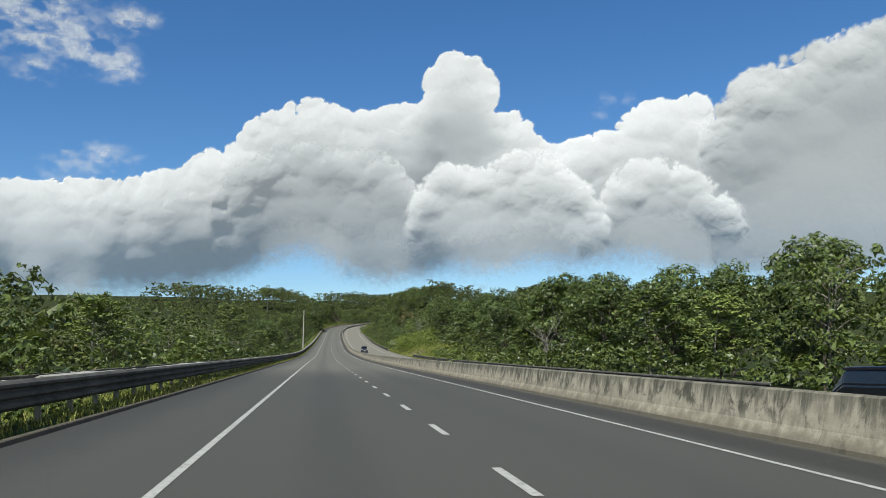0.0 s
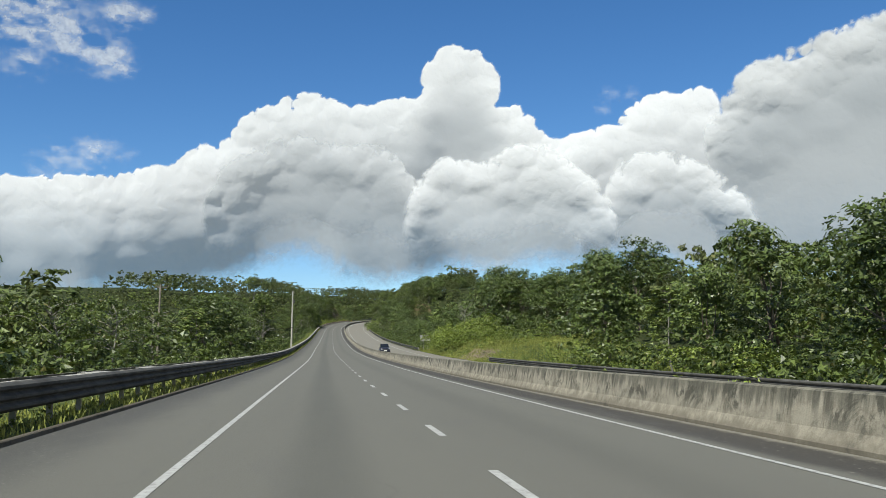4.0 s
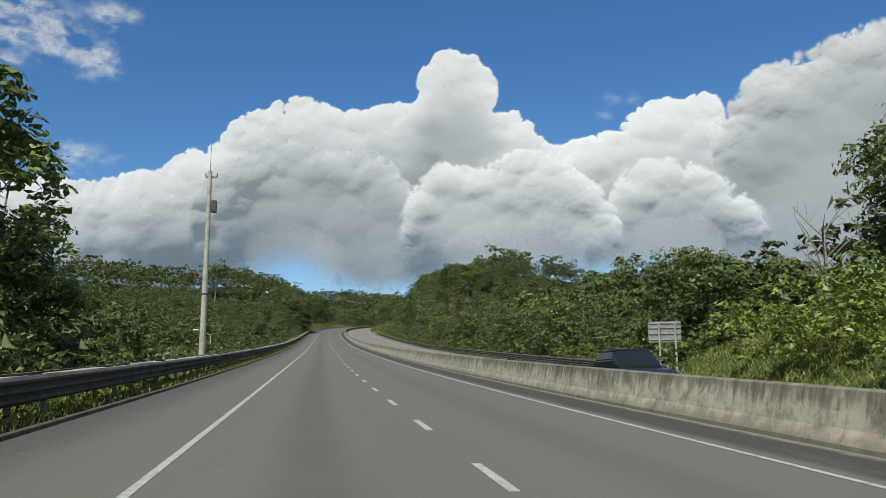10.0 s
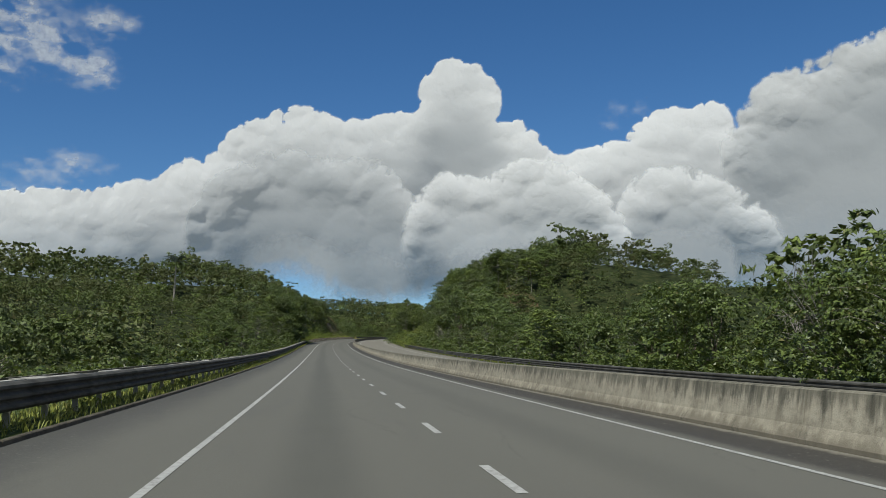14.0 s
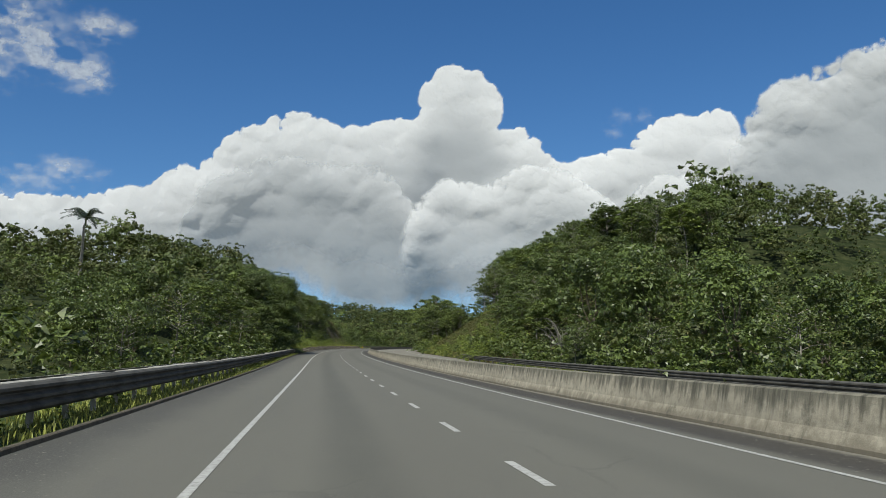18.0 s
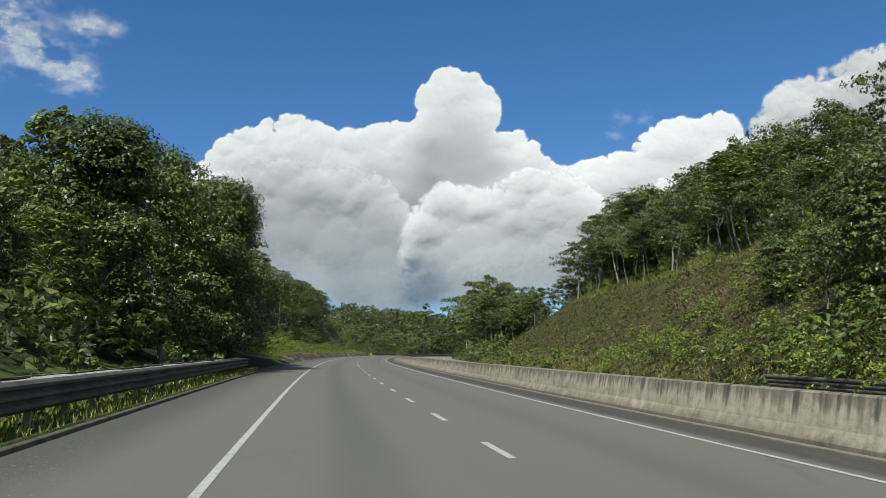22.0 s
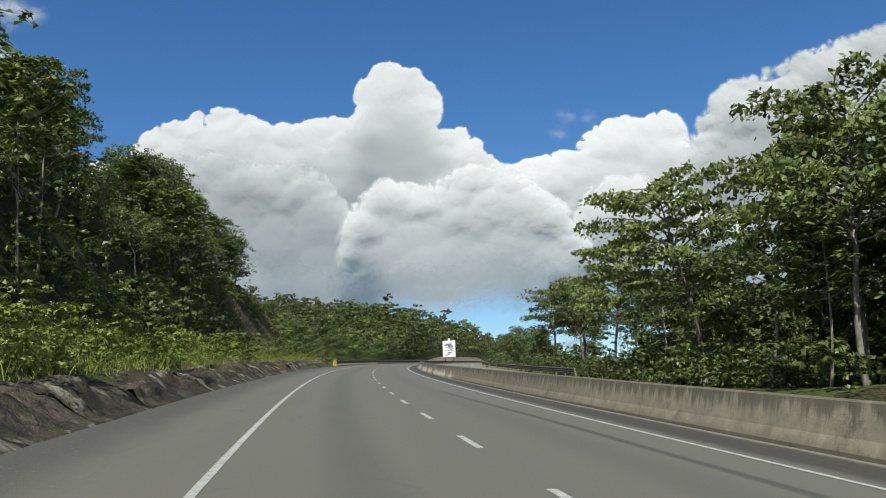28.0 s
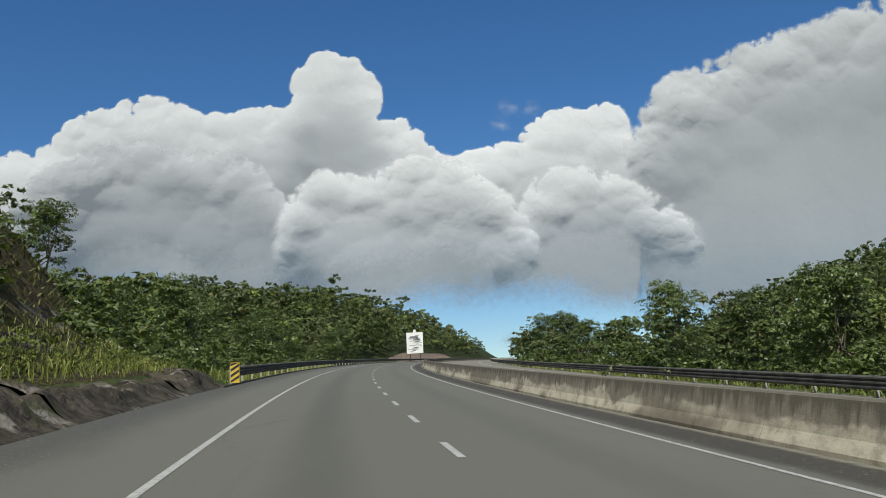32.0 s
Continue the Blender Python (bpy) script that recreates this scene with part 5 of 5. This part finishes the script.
mass("undergrowth", "bright yellow-green leafy shrubs", sp, rg.uniform(0.9, 2.6, len(sp)) * np.where((sp[:, 0] > 232) & (sp[:, 0] < 258) & (sp[:, 1] > 0), 1.7, 1.0) * np.where((sp[:, 0] > 536) & (sp[:, 0] < 600) & (sp[:, 1] > 0), 0.6, 1.0) * np.where(sp[:, 0] > 663, 0.45, 1.0) * np.where((sp[:, 0] > 562) & (sp[:, 0] < 663) & (sp[:, 1] < 0), 0.75, 1.0), fine_bushes, LEAF_BRIGHT, 4, 2.0, "shrubs")


weeds = [shrub(320 + i, 2.0, 2.6, 120, 0.48) for i in range(5)]
sp = np.concatenate([spots_in(*z, rg) for z in ((0.9, -10, 200, -3.2, -4.7), (1.2, 200, 528, -3.2, -4.7), (0.8, 562, 716, -4.7, -6.4))])
sp = sp[fbm(sp[:, 0] * 0.2, sp[:, 1] * 0.5, 41) > -0.25]
mass("verge_weeds", "low yellow-green weeds growing along the kerb", sp, rg.uniform(0.12, 0.34, len(sp)) * np.where(sp[:, 0] > 540, 1.5, 1.0), weeds, LEAF_BRIGHT, 6, 2.0, "weeds")


def blades(n, s0, s1, l0, l1, h0, h1, rg, wide=0.05, lean=0.35):
    s, l = rg.uniform(s0, s1, n), rg.uniform(min(l0, l1), max(l0, l1), n)
    clump = (fbm(s * 0.35, l * 0.8, 21) * 0.5 + 0.5)
    keep = rg.uniform(0, 1, n) < 0.25 + clump
    s, l, clump = s[keep], l[keep], clump[keep]
    p = ground_at(s, l)
    n = len(p)
    h = rg.uniform(h0, h1, n) * (0.5 + clump)
    a = rg.uniform(0, 6.28, n)
    w = np.stack([np.cos(a), np.sin(a), 0 * a], 1) * (wide * rg.uniform(0.6, 1.6, n))[:, None]
    tip = p + np.stack([rg.normal(0, lean, n) * h, rg.normal(0, lean, n) * h, h], 1)
    mid = p * 0.5 + tip * 0.5 + np.array([0, 0, 0.12]) * h[:, None]
    v = np.stack([p - w, p + w, mid + w * 0.8, tip, mid - w * 0.8], 1).reshape(-1, 3)
    k = np.arange(n)[:, None] * 5
    return v, np.concatenate([k + np.array([[0, 1, 2]]), k + np.array([[0, 2, 4]]), k + np.array([[4, 2, 3]])])


gr = [blades(*z, rg, wide=0.012) for z in ((44000, -12, 300, -3.0, -4.4, 0.05, 0.19), (32000, 300, 530, -3.0, -4.4, 0.05, 0.19), (4000, -12, 530, -4.5, -6.5, 0.3, 0.7), (2500, 722, 800, -3.3, -5, 0.3, 0.7), (16000, 562, 718, -4.6, -8.5, 0.2, 0.6), (2500, 690, 800, 21, 23, 0.3, 0.7))]
thing("verge_grass", "rough green grass along the road's verge", "grass", kind="stuff", mesh=mesh_of("verge_grass", *join(gr), GRASS))
gr = [blades(*z, rg, wide=0.016, lean=0.6) for z in ((32000, 158, 203, 21.3, 36, 0.16, 0.42), (9000, 203, 218, 24.5, 36, 0.16, 0.42), (1500, 203, 218, 21.3, 24.5, 0.12, 0.3), (36000, 218, 268, 21.3, 36, 0.16, 0.42), (3000, 60, 178, 21.2, 23, 0.3, 0.8), (2500, 270, 500, 21.0, 22.6, 0.3, 0.7), (18000, 498, 630, 36, 43, 0.2, 0.55), (5000, 498, 604, 21.0, 23.5, 0.15, 0.4))]
thing("bank_grass", "tall yellow-green grass on the roadside bank", "grass", kind="stuff", mesh=mesh_of("bank_grass", *join(gr), GRASS))
gr = join([blades(30000, 500, 622, 20.95, 44, 0.06, 0.24, rg, wide=0.06, lean=0.9), blades(7000, 664, 718, -5.2, -14, 0.1, 0.35, rg, wide=0.05, lean=0.8)])
thing("slope_grass", "short dry brown-green grass on the cut slope", "grass", kind="stuff", mesh=mesh_of("slope_grass", *gr, SLOPE_GRASS))

# ---- single things ----
POLE = plain("weathered pole", (0.36, 0.345, 0.30), 0.85, vary=0.35)
WOOD_POLE = plain("grey timber", (0.22, 0.19, 0.15), 0.9, vary=0.4)
DARK_METAL = plain("dark metal", (0.06, 0.06, 0.06), 0.5, 0.4)
SIGN_BACK = plain("dull aluminium", (0.30, 0.31, 0.29), 0.5, 0.35, 0.3)
WHITE = plain("white panel", (0.72, 0.72, 0.70), 0.6, vary=0.08)
INK = plain("dark print", (0.10, 0.10, 0.11), 0.6)
GREY_INK = plain("grey print", (0.34, 0.34, 0.33), 0.6)
YELLOW = plain("yellow sheeting", (0.62, 0.42, 0.04), 0.5)
BLACK = plain("black sheeting", (0.02, 0.02, 0.02), 0.5)


def rod(r0, r1, h, sides=10, z0=0.0):
    bm = bmesh.new()
    bmesh.ops.create_cone(bm, cap_ends=True, segments=sides, radius1=r0, radius2=r1, depth=h, matrix=Matrix.Translation((0, 0, z0 + h / 2)))
    return bm


def utility_pole(s, l, h, label, mat, r=0.17, box=False, arm=1.2, turn=0.0):
    p = foot(s, l)
    ob = thing("utility_pole", label, "utility pole", "utility poles", at=Matrix.LocRotScale(p, Euler((0, radians(1.5), radians(turn))), (1, 1, 1)))
    part("pole", rod(r, r * 0.6, h + 0.8, 12, -0.8), ob, mat=mat)
    part("crossarm", box_bm((arm, 0.09, 0.11), (arm * 0.12, 0.12, h - 0.35), 0.01), ob, "short timber crossarm", WOOD_POLE)
    for x in (-0.38, 0.1, 0.58):
        part("insulator", rod(0.045, 0.03, 0.2, 8, h - 0.3), ob, mat=DARK_METAL).location = (arm * x, 0.12, 0)
    if box:
        part("transformer_box", box_bm((0.34, 0.3, 0.75), (0.32, 0, h - 2.2), 0.04), ob, "grey metal transformer box", DARK_METAL)
        part("antenna", rod(0.022, 0.012, 1.7, 6, h - 0.05), ob, "thin whip antenna", DARK_METAL)
        part("band", rod(r * 0.86, r * 0.85, 0.12, 12, h * 0.36), ob, mat=DARK_METAL)
    return ob


utility_pole(270.5, -5.0, 11.9, "tall pale concrete utility pole with a transformer box", POLE, 0.2, True, 0.7)
utility_pole(202, -19.3, 11.8, "grey timber utility pole among the trees", WOOD_POLE)
utility_pole(214, 64, 12.0, "grey utility pole above the far trees", WOOD_POLE)


def street_lamp(s, l, h):
    ob = thing("street_lamp", "small pale street lamp with a sloping arm below the road", "street lamp", at=Matrix.LocRotScale(foot(s, l), Euler((0, 0, 0)), (1, 1, 1)))
    part("pole", rod(0.07, 0.05, h, 8), ob, mat=POLE)
    arm = part("arm", tube_bm([(0, 0, h - 0.05), (-0.5, 0, h + 0.18), (-1.1, 0, h + 0.4)], 0.035), ob, mat=POLE)
    part("lamp_head", box_bm((0.55, 0.2, 0.1), (-1.3, 0, h + 0.44), 0.03), ob, mat=WHITE)
    return ob


def tube_bm(path, r):
    v, f = tube(path, [r] * len(path), 8)
    bm = bmesh.new()
    vs = [bm.verts.new(q) for q in v]
    for q in f:
        bm.faces.new([vs[i] for i in q])
    return bm


street_lamp(299, -8, 2.9)


def sign_back(s, l):
    """A road sign seen from behind: a panel on two posts, with stiffening rails."""
    ob = thing("road_sign", "grey back of a road sign on two metal posts", "road sign", at=stand(s, l, turn=-4, level=foot(s, l).z))
    part("panel", box_bm((2.0, 0.03, 1.25), (0, 0.06, 2.55), 0.008), ob, mat=SIGN_BACK)
    for z in (2.1, 2.45, 2.8, 3.08):
        part("stiffener", box_bm((1.94, 0.05, 0.07), (0, 0.015, z), 0.006), ob, mat=STEEL_POST)
    for x in (-0.38, 0.6):
        part("post", rod(0.065, 0.065, 3.5, 10, -0.4), ob, mat=STEEL_POST).location = (x, -0.075, 0)
    return ob


sign_back(266.8, 22.4)


def billboard(s, l):
    """A tall roadside board; what is printed on it cannot be read."""
    ob = thing("billboard", "tall white billboard with unreadable dark print by the bend", "billboard", at=stand(s, l, turn=-6, level=float(onroad(s, l)[2])))
    part("panel", box_bm((5.6, 0.25, 6.9), (0, 0, 6.0), 0.05), ob, mat=WHITE)
    part("header", box_bm((1.0, 0.2, 1.0), (0, 0, 9.9), 0.1), ob, mat=WHITE)
    rg_ = np.random.default_rng(3)
    for i in range(16):
        z = 3.0 + 5.6 * (i + 0.5) / 16
        w = rg_.uniform(0.8, 4.2)
        x = rg_.uniform(-2.5 + w / 2, 2.5 - w / 2)
        part("print_bar", box_bm((w, 0.02, rg_.uniform(0.12, 0.34)), (x, -0.14, z)), ob, mat=INK if rg_.uniform() < 0.45 else GREY_INK)
    for x in (-1.7, 1.7):
        part("post", box_bm((0.3, 0.3, 4.5), (x, 0.1, 0.5), 0.02), ob, mat=DARK_METAL)
    return ob


billboard(965, -9.0)


def hazard_marker(s, l):
    """A striped board at the start of a guard rail."""
    ob = thing("hazard_marker", "yellow and black striped marker board at the rail's end", "road marker", at=stand(s, l, level=float(onroad(s, l)[2])))
    part("board", box_bm((0.42, 0.03, 0.95), (0, 0, 0.55), 0.008), ob, mat=YELLOW)
    for k in range(4):
        bm = bmesh.new()
        z = 0.05 + 0.27 * k
        lo, hi = 0.085, 1.015
        q = [(-0.2, z), (0.2, z + 0.26), (0.2, z + 0.39), (-0.2, z + 0.13)]
        q = [(x, min(max(y, lo), hi)) for x, y in q]
        vs = [bm.verts.new((x, y_, zz)) for y_ in (-0.019, -0.0225) for x, zz in q]
        bm.faces.new(vs[:4])
        bm.faces.new(vs[4:][::-1])
        for a in range(4):
            b = (a + 1) % 4
            bm.faces.new((vs[a], vs[a + 4], vs[b + 4], vs[b]))
        bmesh.ops.recalc_face_normals(bm, faces=bm.faces)
        part("stripe", bm, ob, "black stripe", BLACK)
    part("post", box_bm((0.06, 0.06, 1.0), (0, 0.05, 0.3), 0.006), ob, mat=STEEL_POST)
    return ob


hazard_marker(720.4, -2.95)


def palm(s, l, h):
    """A royal palm: smooth pale trunk, a green shaft and feathered fronds."""
    rg_ = np.random.default_rng(31)
    ob = thing("palm_tree", "tall royal palm with a smooth pale trunk among dark trees", "palm tree", at=Matrix.LocRotScale(foot(s, l), Euler((0.02, 0.06, 0.5)), (1, 1, 1)))
    z = np.linspace(-0.5, h, 9)
    r = 0.26 - 0.1 * np.linspace(0, 1, 9) + 0.03 * np.sin(np.linspace(0, 3, 9))
    part("trunk", mesh_of("trunk", *tube(np.stack([0.15 * np.sin(z * 0.3), 0 * z, z], 1), r, 10), BARK_PALE, smooth=True), ob)
    part("crownshaft", mesh_of("crownshaft", *tube([(0.1, 0, h - 0.1), (0.1, 0, h + 0.7), (0.1, 0, h + 1.5)], (0.17, 0.14, 0.07), 10), LEAF_MID, smooth=True), ob)
    for i in range(13):
        a = i * 2.4
        up = rg_.uniform(0.1, 1.25)
        L = rg_.uniform(3.4, 4.2)
        t = np.linspace(0, 1, 30)
        x = L * t * (math.cos(up) + 0.25 * t)
        zz = h + 1.3 + L * (t * math.sin(up) - 0.62 * t ** 2.4)
        side = np.array([-math.sin(a), math.cos(a), 0])
        spine = np.stack([0.1 + x * math.cos(a), x * math.sin(a), zz], 1)
        vs, fs = [], []
        for k in range(1, 30):
            ll = 0.8 * math.sin(math.pi * min(1, 0.2 + 0.72 * t[k]))
            for sg in (-1, 1):
                tip = spine[k] + side * sg * ll + np.array([math.cos(a), math.sin(a), 0]) * 0.22 + np.array([0, 0, -0.45 * ll + rg_.normal(0, 0.10)])
                d = (spine[k] - spine[k - 1]) * 0.5
                n = len(vs)
                vs += [spine[k] - d, spine[k] + d, tip + d * 0.2, tip - d * 0.3]
                fs.append((n, n + 1, n + 2, n + 3))
        part("frond", mesh_of("frond", np.array(vs), np.array(fs), LEAF_PALM), ob)
    return ob


palm(527, -36.5, 12.0)


def dead_tree(s, l, h, seed):
    rg_ = np.random.default_rng(seed)
    wood = [limb((0, 0, -0.5), (0.3, 0.2, h * 0.6), 0.13, 0.07, rg_, 0.0, 6)]
    for i in range(14):
        a, f = rg_.uniform(0, 6.28), rg_.uniform(0.25, 0.6)
        b = np.array([0.3 * f, 0.2 * f, h * f])
        e = b + np.array([math.cos(a), math.sin(a), 0]) * rg_.uniform(0.8, 2.6) + np.array([0, 0, rg_.uniform(0.6, 0.42 * h)])
        wood.append(limb(b, e, 0.045, 0.012, rg_, 0.1))
        for _ in range(3):
            m = b + (e - b) * rg_.uniform(0.4, 0.9)
            wood.append(limb(m, m + rg_.normal(0, 0.6, 3) + np.array([0, 0, 0.4]), 0.016, 0.006, rg_, 0.0, 3))
    ob = thing("bare_tree", "leafless grey tree with thin crooked branches", "tree", "bare trees", at=Matrix.LocRotScale(foot(s, l), None, (1, 1, 1)))
    part("trunk", mesh_of("trunk", *join(wood), BARK_PALE, smooth=True), ob)
    return ob


for s, l, h, k in ((345, 27, 9, 1), (352, 30, 10, 2), (120, -12, 8, 3), (232, -9, 7, 4), (262, 30, 10, 5), (477, 25.3, 6, 6), (90, 25, 7, 7), (330, 25, 7, 8)):
    dead_tree(s, l, h, k)


# ---- the sloping toe of the cutting: broken, stained rock and sprayed concrete ----
toe = thing("cutting_toe", "dark-stained broken rock and concrete at the foot of the cutting", "embankment", kind="structure")
rg_ = np.random.default_rng(17)
s = 563.0
while s < 717:
    w = min(rg_.uniform(3.2, 5.5), 718.0 - s)
    ss = np.linspace(s, s + w - 0.05, 18)
    prof = np.array([(-2.93, -0.03), (-3.04, 0.03), (-3.2, 0.08), (-3.38, 0.18), (-3.56, 0.32), (-3.72, 0.43), (-3.9, 0.53), (-4.1, 0.60), (-4.35, 0.65), (-4.8, 0.68), (-5.4, 0.66), (-5.6, 0.2)])
    S, L = np.meshgrid(ss, prof[:, 0], indexing="ij")
    H = np.broadcast_to(prof[:, 1], S.shape).copy()
    # ribs, hollows and fallen lumps
    ease = sstep(H, 0.08, 0.4)
    H += ease * (0.30 * fbm(S * 0.5, L * 0.9, 71, 3) + 0.30 * fbm(S * 1.9, L * 1.2, 72, 3))
    L = L + ease * (0.28 * fbm(S * 0.8 + 3.0, L * 0.4, 73, 4) + rg_.normal(0, 0.06))
    H *= 0.5 + 0.5 * sstep(S, 563, 574)
    k = len(prof)
    i = (np.arange(17)[:, None] * k + np.arange(k - 1)[None]).ravel()
    part("slab", mesh_of("slab", onroad(S, L, H).reshape(-1, 3), np.stack([i, i + k, i + k + 1, i + 1], 1), ROCK), toe)
    s += w


# ---- a car on the other carriageway ----
def dark_car(s, l, label):
    PAINTWORK = plain("black car paint", (0.012, 0.014, 0.030), 0.35, 0.0, 0.1)
    GLASS = plain("dark car glass", (0.012, 0.014, 0.016), 0.25, 0.0, 0.1)
    TYRE = plain("tyre rubber", (0.02, 0.02, 0.02), 0.9)
    LIGHT = plain("headlight lens", (0.6, 0.6, 0.6), 0.2)
    z = float(onroad(s, l)[2] + far_drop(s) - 0.004 * (l - 9.3)) + 0.004
    ob = thing("car", label, "car", at=stand(s, l, turn=180, level=z))

    def hull(rings, mat, name, parent):
        bm = bmesh.new()
        loops = []
        for y, half, z0, z1 in rings:
            loops.append([bm.verts.new(q) for q in ((-half, y, z0), (-half * 1.02, y, (z0 + z1) / 2), (-half * 0.9, y, z1), (half * 0.9, y, z1), (half * 1.02, y, (z0 + z1) / 2), (half, y, z0))])
        for a, b in zip(loops, loops[1:]):
            for j in range(6):
                bm.faces.new((a[j], a[(j + 1) % 6], b[(j + 1) % 6], b[j]))
        bm.faces.new(loops[0][::-1])
        bm.faces.new(loops[-1])
        bmesh.ops.recalc_face_normals(bm, faces=bm.faces)
        bmesh.ops.bevel(bm, geom=list(bm.edges), offset=0.04, segments=2, affect="EDGES")
        return part(name, bm, parent, mat=mat)

    hull([(-2.25, 0.82, 0.45, 0.95), (-2.1, 0.9, 0.28, 1.02), (-0.9, 0.92, 0.25, 1.05), (1.0, 0.92, 0.25, 1.08), (2.1, 0.9, 0.28, 1.0), (2.3, 0.8, 0.45, 0.85)], PAINTWORK, "body", ob)
    hull([(-2.0, 0.72, 1.02, 1.25), (-1.5, 0.74, 1.02, 1.68), (0.2, 0.74, 1.04, 1.7), (1.1, 0.74, 1.04, 1.15)], GLASS, "glazing", ob)
    hull([(-1.55, 0.7, 1.66, 1.72), (0.2, 0.7, 1.66, 1.74)], PAINTWORK, "roof", ob)
    for x in (-0.8, 0.8):
        for y in (-1.4, 1.4):
            bm = bmesh.new()
            bmesh.ops.create_cone(bm, cap_ends=True, segments=20, radius1=0.35, radius2=0.35, depth=0.24, matrix=Matrix.Translation((x, y, 0.35)) @ Matrix.Rotation(radians(90), 4, "Y"))
            wh = part("wheel", bm, ob, mat=TYRE)
            bm = bmesh.new()
            bmesh.ops.create_cone(bm, cap_ends=True, segments=16, radius1=0.2, radius2=0.2, depth=0.26, matrix=Matrix.Translation((x, y, 0.35)) @ Matrix.Rotation(radians(90), 4, "Y"))
            part("rim", bm, wh, "grey alloy rim", STEEL_POST)
        part("headlight", box_bm((0.36, 0.12, 0.16), (x * 0.8, 2.24, 0.78), 0.03), ob, "clear headlight", LIGHT)
    part("grille", box_bm((0.8, 0.08, 0.2), (0, 2.28, 0.68), 0.02), ob, mat=DARK_METAL)
    part("number_plate", box_bm((0.5, 0.03, 0.11), (0, 2.33, 0.5), 0.005), ob, "plain white plate", WHITE)
    return ob


dark_car(246.5, 12.7, "dark blue-black sport utility car on the opposite carriageway")
dark_car(15.2, 12.9, "black sport utility car passing beyond the median barrier")
